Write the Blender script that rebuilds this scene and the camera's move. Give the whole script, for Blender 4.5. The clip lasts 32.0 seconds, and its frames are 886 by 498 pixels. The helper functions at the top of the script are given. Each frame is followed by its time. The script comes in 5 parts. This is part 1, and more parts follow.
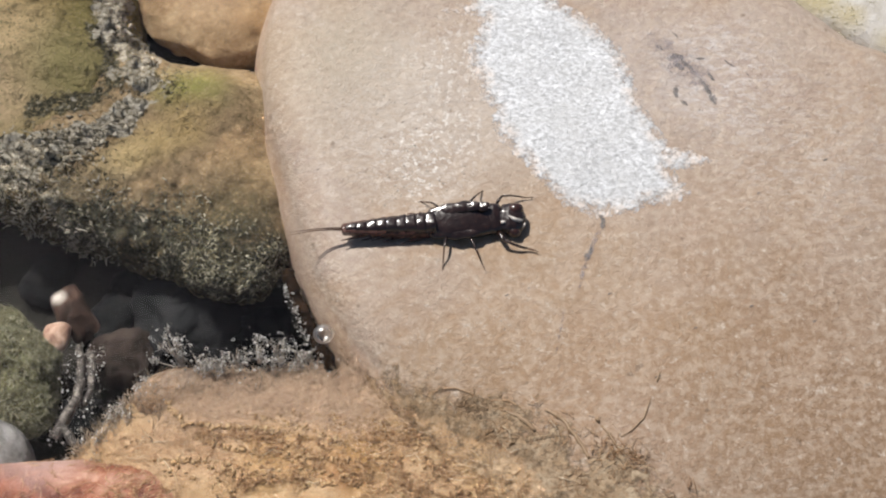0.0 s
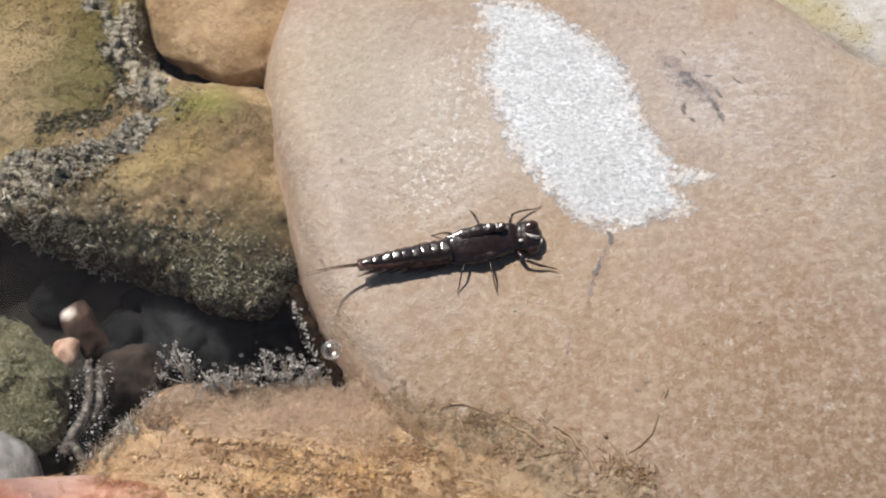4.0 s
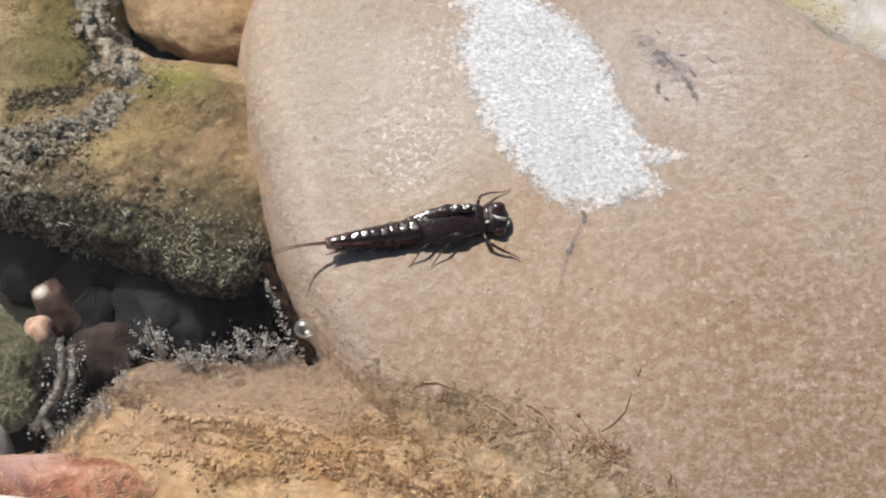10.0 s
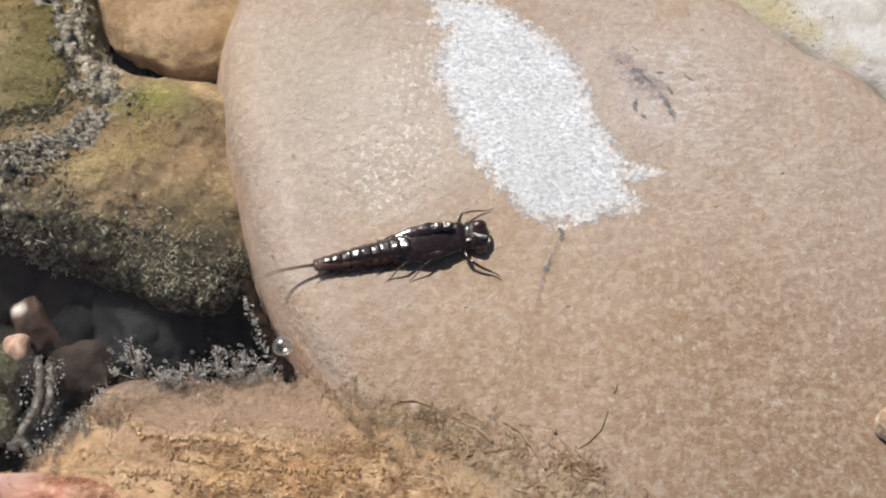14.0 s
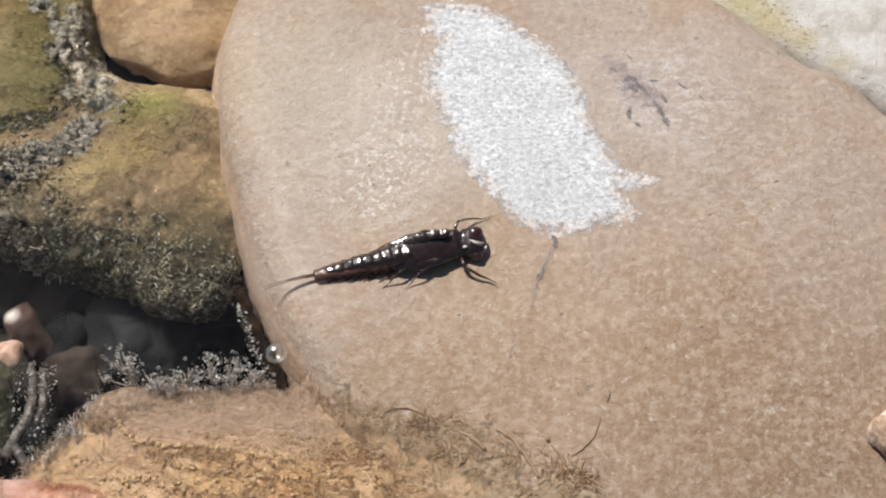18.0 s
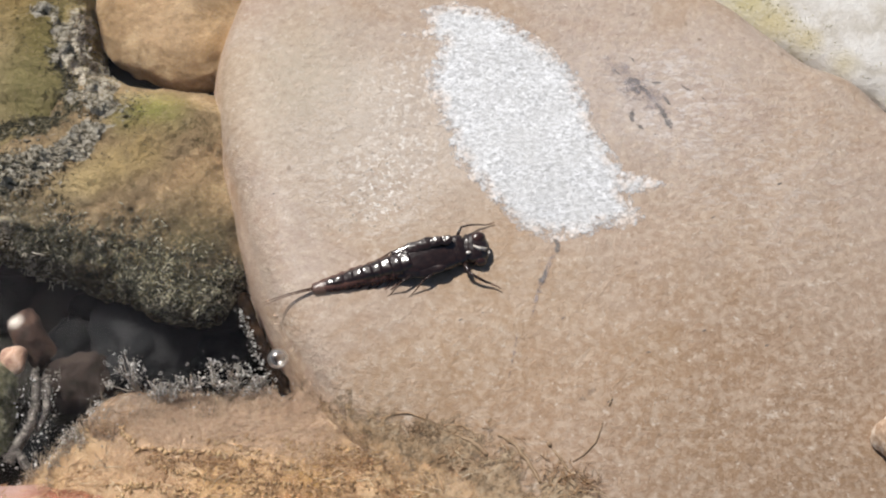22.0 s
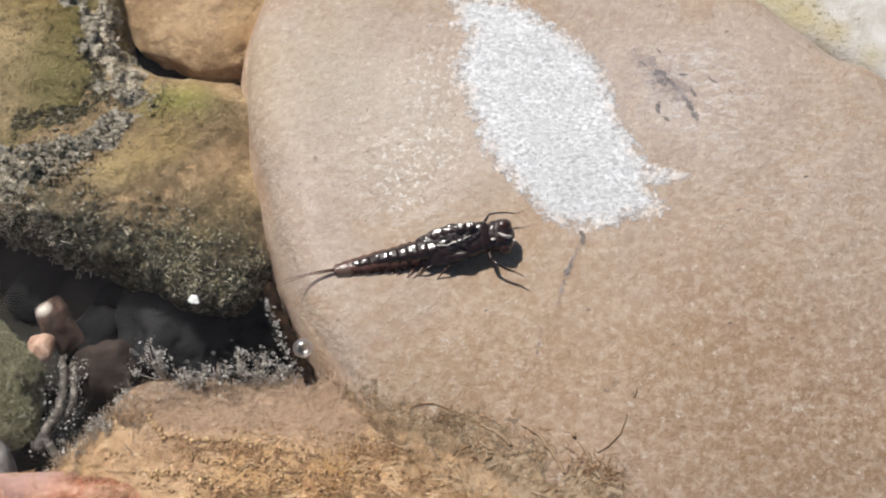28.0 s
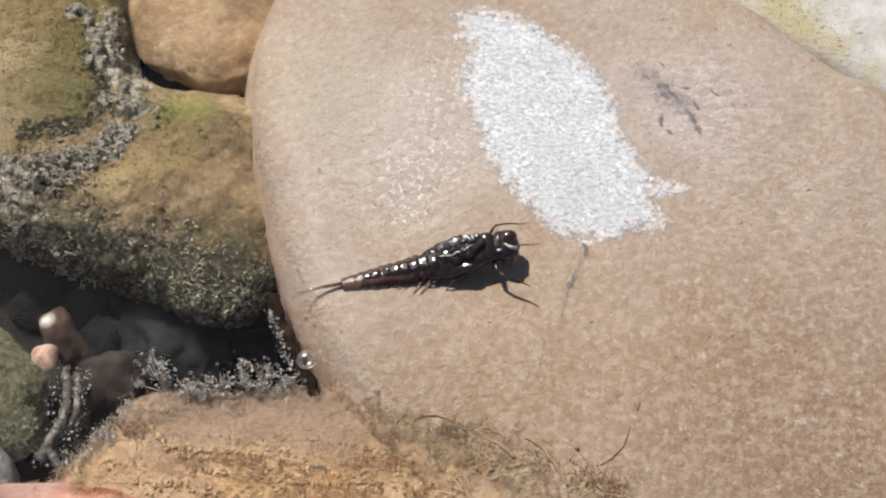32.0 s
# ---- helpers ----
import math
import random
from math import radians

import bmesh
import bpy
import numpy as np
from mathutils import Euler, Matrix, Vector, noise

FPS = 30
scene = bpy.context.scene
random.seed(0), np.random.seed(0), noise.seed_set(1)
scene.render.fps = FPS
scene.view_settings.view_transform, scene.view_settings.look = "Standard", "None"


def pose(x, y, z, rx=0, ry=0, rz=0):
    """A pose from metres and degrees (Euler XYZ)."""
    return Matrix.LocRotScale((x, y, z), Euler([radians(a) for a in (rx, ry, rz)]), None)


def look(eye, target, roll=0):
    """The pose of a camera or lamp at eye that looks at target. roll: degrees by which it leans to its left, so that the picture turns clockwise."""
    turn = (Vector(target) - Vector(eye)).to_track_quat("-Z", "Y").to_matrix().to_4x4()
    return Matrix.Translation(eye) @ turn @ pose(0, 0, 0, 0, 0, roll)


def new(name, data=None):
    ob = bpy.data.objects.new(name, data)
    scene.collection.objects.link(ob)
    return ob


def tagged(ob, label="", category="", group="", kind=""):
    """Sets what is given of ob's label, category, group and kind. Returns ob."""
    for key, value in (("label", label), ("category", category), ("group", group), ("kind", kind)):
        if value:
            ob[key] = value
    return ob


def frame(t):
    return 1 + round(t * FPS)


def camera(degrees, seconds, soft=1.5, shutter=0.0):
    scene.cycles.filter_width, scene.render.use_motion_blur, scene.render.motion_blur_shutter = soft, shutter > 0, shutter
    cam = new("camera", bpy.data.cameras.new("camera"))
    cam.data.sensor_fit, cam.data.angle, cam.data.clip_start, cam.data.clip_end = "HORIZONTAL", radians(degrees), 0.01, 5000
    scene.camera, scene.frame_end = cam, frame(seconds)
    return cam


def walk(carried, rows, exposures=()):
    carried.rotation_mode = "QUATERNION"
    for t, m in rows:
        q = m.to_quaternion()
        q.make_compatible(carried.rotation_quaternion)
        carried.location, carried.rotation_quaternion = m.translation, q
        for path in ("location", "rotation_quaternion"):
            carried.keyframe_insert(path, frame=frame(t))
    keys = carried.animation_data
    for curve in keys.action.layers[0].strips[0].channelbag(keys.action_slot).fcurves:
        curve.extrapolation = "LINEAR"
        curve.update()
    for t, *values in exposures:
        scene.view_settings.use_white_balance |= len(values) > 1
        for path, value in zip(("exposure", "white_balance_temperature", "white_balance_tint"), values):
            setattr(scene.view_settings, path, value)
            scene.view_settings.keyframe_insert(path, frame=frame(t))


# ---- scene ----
from mathutils.bvhtree import BVHTree

MM = 0.001
cam = camera(36, 32.0, soft=2.15)
PATH = [
    (0.0, -0.00060, -0.04977, 0.08678, 30.072, -0.294, -0.078),
    (0.5, -0.00050, -0.04966, 0.08700, 30.474, -0.317, -0.059),
    (1.0, -0.00072, -0.04955, 0.08737, 30.641, -0.571, -0.135),
    (1.5, -0.00010, -0.05017, 0.08689, 31.289, -0.147, 0.021),
    (2.0, 0.00024, -0.04970, 0.08694, 31.046, 0.087, -0.013),
    (2.5, -0.00015, -0.04940, 0.08731, 31.125, -0.080, -0.095),
    (3.0, -0.00081, -0.04997, 0.08698, 31.042, -0.180, 0.107),
    (3.5, -0.00049, -0.05036, 0.08660, 31.154, 0.116, 0.224),
    (5.5, -0.00024, -0.05004, 0.08687, 30.215, -0.126, 0.009),
    (6.0, -0.00000, -0.05000, 0.08660, 30.000, -0.000, 0.000),
    (6.5, -0.00042, -0.05023, 0.08647, 29.855, -0.131, 0.056),
    (7.0, -0.00031, -0.05008, 0.08660, 30.073, -0.238, -0.003),
    (7.5, -0.00048, -0.04951, 0.08717, 29.910, -0.361, -0.080),
    (8.0, -0.00068, -0.04957, 0.08720, 30.020, -0.636, -0.090),
    (8.5, -0.00046, -0.05043, 0.08670, 30.332, -0.506, -0.005),
    (9.0, -0.00039, -0.05044, 0.08620, 29.686, -0.304, 0.009),
    (9.5, -0.00005, -0.04994, 0.08659, 29.653, -0.592, -0.165),
    (10.0, -0.00005, -0.05047, 0.08644, 30.285, -0.794, -0.138),
    (10.5, 0.00034, -0.04981, 0.08695, 30.192, -0.619, -0.307),
    (11.0, 0.00050, -0.04970, 0.08698, 30.089, -0.622, -0.249),
    (11.5, 0.00053, -0.05004, 0.08693, 30.457, -0.710, -0.147),
    (12.0, 0.00082, -0.04944, 0.08711, 30.126, -0.500, -0.236),
    (12.5, 0.00080, -0.04960, 0.08705, 30.231, -0.430, -0.250),
    (13.0, 0.00088, -0.04978, 0.08689, 30.191, -0.807, -0.323),
    (13.5, 0.00152, -0.05043, 0.08653, 30.608, -0.801, -0.247),
    (14.0, 0.00085, -0.04993, 0.08714, 30.576, -1.108, -0.445),
    (14.5, 0.00100, -0.04948, 0.08746, 30.318, -1.026, -0.520),
    (16.5, 0.00136, -0.04998, 0.08706, 30.607, -0.946, -0.371),
    (17.0, 0.00095, -0.04984, 0.08702, 30.444, -1.107, -0.359),
    (17.5, 0.00119, -0.04981, 0.08708, 30.589, -1.031, -0.336),
    (18.0, 0.00122, -0.04998, 0.08714, 30.910, -1.235, -0.366),
    (18.5, 0.00171, -0.04976, 0.08735, 30.889, -0.997, -0.322),
    (19.0, 0.00192, -0.04947, 0.08743, 30.693, -0.819, -0.299),
    (19.5, 0.00130, -0.04987, 0.08710, 30.855, -1.257, -0.276),
    (20.0, 0.00123, -0.05006, 0.08710, 31.028, -1.313, -0.381),
    (20.5, 0.00183, -0.04983, 0.08715, 30.772, -0.902, -0.290),
    (21.0, 0.00222, -0.04943, 0.08728, 30.540, -0.623, -0.282),
    (21.5, 0.00274, -0.04907, 0.08751, 30.553, -0.230, -0.360),
    (22.0, 0.00225, -0.04916, 0.08744, 30.616, -0.546, -0.262),
    (22.5, 0.00151, -0.04868, 0.08817, 30.487, -0.940, -0.439),
    (23.0, 0.00129, -0.04921, 0.08777, 30.725, -1.161, -0.351),
    (23.5, 0.00113, -0.04920, 0.08760, 30.499, -1.203, -0.262),
    (24.0, 0.00097, -0.04979, 0.08721, 30.916, -1.101, -0.125),
    (24.5, 0.00120, -0.04987, 0.08725, 31.150, -0.816, 0.072),
    (25.0, 0.00134, -0.04967, 0.08747, 30.949, -0.638, 0.201),
    (25.5, 0.00174, -0.04969, 0.08729, 30.747, -0.300, 0.485),
    (27.5, 0.00193, -0.04957, 0.08741, 30.465, 0.168, 0.567),
    (28.0, 0.00195, -0.04927, 0.08766, 30.217, 0.058, 0.495),
    (28.5, 0.00223, -0.04920, 0.08761, 30.257, 0.199, 0.613),
    (29.0, 0.00254, -0.04896, 0.08783, 30.280, 0.317, 0.598),
    (29.5, 0.00239, -0.04940, 0.08753, 30.506, 0.311, 0.663),
    (30.0, 0.00207, -0.04933, 0.08760, 30.499, 0.305, 0.711),
    (30.5, 0.00211, -0.04919, 0.08793, 30.666, 0.201, 0.648),
    (31.0, 0.00203, -0.04926, 0.08777, 30.598, 0.210, 0.831),
    (31.5, 0.00232, -0.04962, 0.08756, 30.977, 0.310, 0.815),
    (32.0, 0.00162, -0.04937, 0.08786, 30.715, -0.068, 0.641),
]
walk(cam, [(t, pose(x, y, z, rx, ry, rz)) for t, x, y, z, rx, ry, rz in PATH])

# world, sun, exposure
SUN_DIR = Vector((-0.38, 0.44, 0.815)).normalized()
world = bpy.data.worlds.new("sky")
scene.world = world
world.use_nodes = True
wn = world.node_tree.nodes
sky = wn.new("ShaderNodeTexSky")
sky.sky_type, sky.sun_disc = "NISHITA", False
sky.sun_elevation = math.asin(SUN_DIR.z)
sky.sun_rotation = math.atan2(SUN_DIR.x, SUN_DIR.y)
wn["Background"].inputs["Strength"].default_value = 0.06
world.node_tree.links.new(sky.outputs[0], wn["Background"].inputs["Color"])
sun = new("sun", bpy.data.lights.new("sun", "SUN"))
sun.data.energy, sun.data.angle, sun.data.color = 5.2, radians(0.55), (1.0, 0.96, 0.90)
sun.matrix_world = look(SUN_DIR * 3, (0, 0, 0))
scene.view_settings.exposure = 0.01


# ---------- materials ----------
class Mat:
    """A node material with short calls for its textures, in object space and millimetres."""

    def __init__(self, name, rough=0.6, **inputs):
        self.m = bpy.data.materials.new(name)
        self.m.use_nodes = True
        self.t = self.m.node_tree
        self.b = self.t.nodes["Principled BSDF"]
        self.b.inputs["Roughness"].default_value = rough
        for key, value in inputs.items():
            self.b.inputs[key.replace("_", " ")].default_value = value
        co = self.t.nodes.new("ShaderNodeTexCoord")
        mp = self.t.nodes.new("ShaderNodeMapping")
        mp.inputs["Scale"].default_value = (1000, 1000, 1000)
        self.t.links.new(co.outputs["Object"], mp.inputs["Vector"])
        self.v = mp.outputs[0]

    def n(self, kind, **sets):
        node = self.t.nodes.new(kind)
        for key, value in sets.items():
            node.inputs[key].default_value = value
        return node

    def link(self, a, b):
        self.t.links.new(a, b)

    def noise(self, scale, detail=4, rough=0.6, distort=0.0, stretch=None):
        node = self.n("ShaderNodeTexNoise", Scale=scale, Detail=detail, Roughness=rough, Distortion=distort)
        source = self.v
        if stretch:
            mp = self.n("ShaderNodeMapping", Scale=stretch[:3], Rotation=(0, 0, stretch[3]))
            self.link(self.v, mp.inputs[0])
            source = mp.outputs[0]
        self.link(source, node.inputs["Vector"])
        return node.outputs["Fac"]

    def cells(self, scale, feature="F1"):
        node = self.n("ShaderNodeTexVoronoi", Scale=scale)
        node.feature = feature
        self.link(self.v, node.inputs["Vector"])
        return node.outputs["Distance"]

    def ramp(self, fac, *stops):
        node = self.t.nodes.new("ShaderNodeValToRGB")
        el = node.color_ramp.elements
        while len(el) < len(stops):
            el.new(0.5)
        for e, (p, c) in zip(el, stops):
            e.position = p
            e.color = (*c, 1) if len(c) == 3 else c
        self.link(fac, node.inputs[0])
        return node.outputs[0]

    def mix(self, fac, a, b, how="MIX"):
        node = self.t.nodes.new("ShaderNodeMix")
        node.data_type, node.blend_type = "RGBA", how
        for value, k in ((fac, 0), (a, 6), (b, 7)):
            if isinstance(value, (int, float)):
                node.inputs[k].default_value = value
            elif isinstance(value, tuple):
                node.inputs[k].default_value = (*value, 1)
            else:
                self.link(value, node.inputs[k])
        return node.outputs[2]

    def grey(self, fac, lo, hi, a=0.0, b=1.0):
        node = self.n("ShaderNodeMapRange")
        for k, value in zip(("From Min", "From Max", "To Min", "To Max"), (lo, hi, a, b)):
            node.inputs[k].default_value = value
        self.link(fac, node.inputs[0])
        return node.outputs[0]

    def near(self, place, inner, outer):
        """1 within the inner distance of a place in mm, falling to 0 at the outer, with a ragged edge."""
        node = self.n("ShaderNodeVectorMath")
        node.operation = "DISTANCE"
        node.inputs[1].default_value = place
        self.link(self.v, node.inputs[0])
        wobble = self.n("ShaderNodeMath")
        wobble.operation = "MULTIPLY_ADD"
        self.link(self.noise(0.18, 5, 0.7), wobble.inputs[0])
        wobble.inputs[1].default_value = outer * 0.8
        self.link(node.outputs["Value"], wobble.inputs[2])
        return self.grey(wobble.outputs[0], inner + outer * 0.4, outer * 1.4, 1.0, 0.0)

    def island(self, how="Random Per Island"):
        return self.n("ShaderNodeNewGeometry").outputs[how]

    def edge(self):
        """Distance in mm from the ragged outline of a thin crust."""
        node = self.n("ShaderNodeAttribute")
        node.attribute_name = "edge"
        return node.outputs["Fac"]

    def frayed(self, scale, spread, lo, hi, most=1.0):
        """Let the stone show through where a crust thins out."""
        node = self.n("ShaderNodeMath")
        node.operation = "MULTIPLY_ADD"
        self.link(self.grey(self.noise(scale, 5, 0.75), 0.3, 0.7, -1.0, 1.0), node.inputs[0])
        node.inputs[1].default_value = spread
        self.link(self.edge(), node.inputs[2])
        self.link(self.grey(node.outputs[0], lo, hi, 0.0, most), self.b.inputs["Alpha"])

    def patchy(self, cover, scale, spread, lo, hi):
        """1 where a growth covers the stone, by its cover on the vertices broken up by noise."""
        node = self.n("ShaderNodeAttribute")
        node.attribute_name = cover
        sums = self.n("ShaderNodeMath")
        sums.operation = "MULTIPLY_ADD"
        self.link(self.grey(self.noise(scale, 5, 0.7, 0.4), 0.0, 1.0, -0.5, 0.5), sums.inputs[0])
        sums.inputs[1].default_value = spread
        self.link(node.outputs["Fac"], sums.inputs[2])
        return self.grey(sums.outputs[0], lo, hi)

    def colour(self, c):
        self.link(c, self.b.inputs["Base Color"]) if not isinstance(c, tuple) else None
        if isinstance(c, tuple):
            self.b.inputs["Base Color"].default_value = (*c, 1)
        return self

    def bump(self, height, strength=0.4, depth=0.1, target=None):
        node = self.n("ShaderNodeBump", Strength=strength, Distance=depth * MM)
        self.link(height, node.inputs["Height"])
        if self.b.inputs["Normal"].is_linked:
            self.link(self.b.inputs["Normal"].links[0].from_socket, node.inputs["Normal"])
        self.link(node.outputs[0], self.b.inputs["Normal"])
        return self

    def gloss(self, value):
        self.link(value, self.b.inputs["Roughness"])
        return self


def boulder_material():
    m = Mat("tan_river_stone", 0.5, Coat_Weight=0.08, Coat_Roughness=0.4, Specular_IOR_Level=0.35)
    c = m.ramp(m.noise(0.09, 4, 0.6, 0.5), (0.28, (0.37, 0.245, 0.16)), (0.45, (0.375, 0.27, 0.192)), (0.6, (0.365, 0.265, 0.205)), (0.75, (0.42, 0.325, 0.26)))
    ochre = m.grey(m.noise(0.055, 4, 0.6, 0.4), 0.54, 0.72)
    c = m.mix(m.mix(0.5, (0, 0, 0), ochre), c, (0.36, 0.21, 0.105))
    grey = m.grey(m.noise(0.11, 5, 0.7, 0.6), 0.47, 0.58)
    c = m.mix(m.mix(0.5, (0, 0, 0), grey), c, (0.45, 0.375, 0.325))
    c = m.mix(m.mix(0.8, (0, 0, 0), m.near((31, -16, -2), 4, 20)), c, (0.25, 0.145, 0.07))
    c = m.mix(m.mix(0.45, (0, 0, 0), m.near((22, -7, -2), 2, 9)), c, (0.31, 0.18, 0.10))
    c = m.mix(m.mix(0.6, (0, 0, 0), m.near((20, 16, -2), 2, 11)), c, (0.41, 0.35, 0.325))
    c = m.mix(m.mix(0.75, (0, 0, 0), m.near((-2.5, 14, -1), 2, 11)), c, (0.47, 0.405, 0.345))
    c = m.mix(m.mix(0.65, (0, 0, 0), m.near((-8, 19, -1), 2, 9)), c, (0.46, 0.40, 0.31))
    chalk = m.grey(m.noise(0.8, 6, 0.8, 0.3, (1, 2.2, 1, 0.7)), 0.48, 0.60)
    c = m.mix(m.mix(chalk, (0, 0, 0), m.mix(0.6, (0, 0, 0), m.near((29, 9, -1), 3, 12))), c, (0.62, 0.575, 0.545))
    c = m.mix(m.mix(0.55, (0, 0, 0), m.near((36, -4, -2), 8, 26)), c, (0.285, 0.195, 0.13))
    c = m.mix(m.mix(0.7, (0, 0, 0), m.near((24, -14, -2), 5, 20)), c, (0.24, 0.148, 0.083))
    c = m.mix(m.mix(0.5, (0, 0, 0), m.near((8, -6, -1), 5, 18)), c, (0.375, 0.245, 0.135))
    c = m.mix(m.mix(0.5, (0, 0, 0), m.near((4, -12, -3), 3, 10)), c, (0.33, 0.205, 0.105))
    c = m.mix(m.mix(0.5, (0, 0, 0), m.near((11, -12.5, -2), 3, 11)), c, (0.295, 0.19, 0.125))
    c = m.mix(m.mix(0.55, (0, 0, 0), m.near((1, 15, -1), 3, 12)), c, (0.47, 0.395, 0.335))
    c = m.mix(m.mix(0.5, (0, 0, 0), m.near((17, 19, -1), 2, 7)), c, (0.45, 0.37, 0.325))
    c = m.mix(m.mix(chalk, (0, 0, 0), m.mix(0.8, (0, 0, 0), m.near((21.5, 17.5, -1), 2.5, 7))), c, (0.62, 0.58, 0.56))
    c = m.mix(m.mix(chalk, (0, 0, 0), m.mix(0.65, (0, 0, 0), m.near((-2.5, 11, -1), 3, 10))), c, (0.62, 0.56, 0.50))
    pale = m.grey(m.noise(1.45, 4, 0.62), 0.46, 0.62)
    c = m.mix(m.mix(0.40, (0, 0, 0), pale), c, (0.55, 0.45, 0.355))
    dark = m.grey(m.noise(1.7, 6, 0.8), 0.50, 0.64)
    c = m.mix(m.mix(0.26, (0, 0, 0), dark), c, (0.22, 0.135, 0.085))
    spot = m.grey(m.noise(0.75, 2, 0.5), 0.71, 0.76)
    c = m.mix(m.mix(0.6, (0, 0, 0), spot), c, (0.15, 0.10, 0.065))
    white = m.grey(m.noise(1.35, 6, 0.8), 0.57, 0.64)
    c = m.mix(m.mix(0.45, (0, 0, 0), white), c, (0.68, 0.61, 0.53))
    fine = m.grey(m.noise(2.3, 4, 0.65), 0.46, 0.60)
    c = m.mix(m.mix(0.17, (0, 0, 0), fine), c, (0.60, 0.495, 0.395))
    shade = m.grey(m.noise(2.9, 4, 0.65, 0.3), 0.50, 0.62)
    c = m.mix(m.mix(0.13, (0, 0, 0), shade), c, (0.235, 0.145, 0.095))
    specks = m.grey(m.noise(2.0, 5, 0.75), 0.545, 0.60)
    for place, inner, outer in (((-1.5, 8.6, -1), 1.0, 5.0), ((0.2, 12.4, -1), 1.0, 5.0), ((1.0, 18.5, -1), 1.0, 5.0)):
        c = m.mix(m.mix(specks, (0, 0, 0), m.mix(0.75, (0, 0, 0), m.near(place, inner, outer))), c, (0.79, 0.75, 0.70))
    m.colour(c)
    wet = m.mix(m.near((-2.2, 9, -1), 2, 4.5), m.grey(m.noise(0.6, 5, 0.7), 0.35, 0.7, 0.34, 0.6), (0.14, 0.14, 0.14))
    m.gloss(wet)
    m.bump(m.noise(0.35, 3), 0.3, 0.4)
    m.bump(m.noise(1.4, 6, 0.8), 0.6, 0.4)
    m.bump(m.cells(5.5), 0.2, 0.06)
    return m.m


def patch_material():
    m = Mat("white_lime_crust", 0.32)
    # crust white that also holds the glare on the rough dry stone
    c = m.ramp(m.noise(2.4, 5, 0.72, 0.5, (1, 1.5, 1, 0.5)), (0.38, (0.36, 0.36, 0.36)), (0.48, (0.53, 0.53, 0.54)), (0.60, (0.76, 0.765, 0.78)))
    worn = m.grey(m.noise(0.35, 5, 0.75), 0.42, 0.62)
    c = m.mix(m.mix(0.5, (0, 0, 0), worn), c, (0.46, 0.455, 0.45))
    rim = m.grey(m.edge(), 0.1, 1.6, 1.0, 0.0)
    c = m.mix(m.mix(m.grey(m.noise(0.9, 5, 0.75), 0.42, 0.58), (0, 0, 0), rim), c, (0.70, 0.585, 0.50))
    m.colour(c)
    m.frayed(1.7, 1.3, -0.35, 1.0)
    m.bump(m.noise(2.2, 5, 0.72, 0.5, (1, 1.4, 1, 0.5)), 0.6, 0.26)
    return m.m


def mossy_material(name, base, olive, pale, cover=0.5, rough=0.7, tint=None, dirt=0.45, film_edge=False, blush=None):
    """Stone with a film of algae: warm stone, olive film, pale and dark grains."""
    m = Mat(name, rough)
    stone = m.ramp(m.noise(0.5, 6, 0.75), (0.38, tuple(v * 0.55 for v in base)), (0.5, base), (0.62, pale))
    film = m.ramp(m.noise(1.6, 6, 0.8), (0.38, tuple(v * 0.35 for v in olive)), (0.5, olive), (0.62, tuple(min(1, v * (1.3 if film_edge else 1.9)) for v in olive)))
    k = m.grey(m.noise(0.16, 6, 0.75, 0.6), cover - 0.06, cover + 0.06)
    c = m.mix(k, film, stone)
    if tint:
        c = m.mix(m.mix(0.6, (0, 0, 0), m.grey(m.noise(0.12, 5, 0.7, 0.3), 0.50, 0.58)), c, tint)
    soil = m.grey(m.noise(1.1, 6, 0.8), 0.51, 0.60)
    c = m.mix(m.mix(dirt, (0, 0, 0), soil), c, tuple(v * 0.35 for v in olive))
    if blush:
        c = m.mix(m.mix(0.75, (0, 0, 0), m.near(blush[0], *blush[1:3])), c, blush[3])
    if film_edge:
        m.frayed(0.5, 2.2, 0.4, 2.4)
    grain = m.grey(m.noise(1.9, 6, 0.8), 0.53, 0.60)
    m.colour(m.mix(m.mix(0.65, (0, 0, 0), grain), c, pale))
    m.bump(m.noise(0.7, 6, 0.8), 0.3 if film_edge else 0.9, 1.8)
    m.bump(m.noise(2.2, 6, 0.8), 0.5 if film_edge else 1.0, 0.9)
    return m.m


def plain_stone_material(name, dark, mid, light, rough=0.6, scale=0.6, specular=0.3, film=()):
    m = Mat(name, rough, Specular_IOR_Level=specular)
    c = m.ramp(m.noise(scale, 6, 0.65, 0.3), (0.39, dark), (0.5, mid), (0.61, light))
    for place, inner, outer, tone in film:
        c = m.mix(m.mix(0.8, (0, 0, 0), m.near(place, inner, outer)), c, tone)
    grain = m.grey(m.noise(4, 4, 0.75), 0.54, 0.64)
    m.colour(m.mix(m.mix(0.4, (0, 0, 0), grain), c, light))
    m.bump(m.noise(1.0, 5, 0.75), 0.5, 0.5)
    return m.m


def lump_material(name, *stops, rough=0.6):
    m = Mat(name, rough)
    c = m.ramp(m.island(), *stops)
    m.colour(m.mix(m.grey(m.noise(6, 4, 0.7), 0.3, 0.75, 0.0, 0.55), c, stops[0][1]))
    m.bump(m.noise(9, 4, 0.7), 0.5, 0.08)
    return m.m


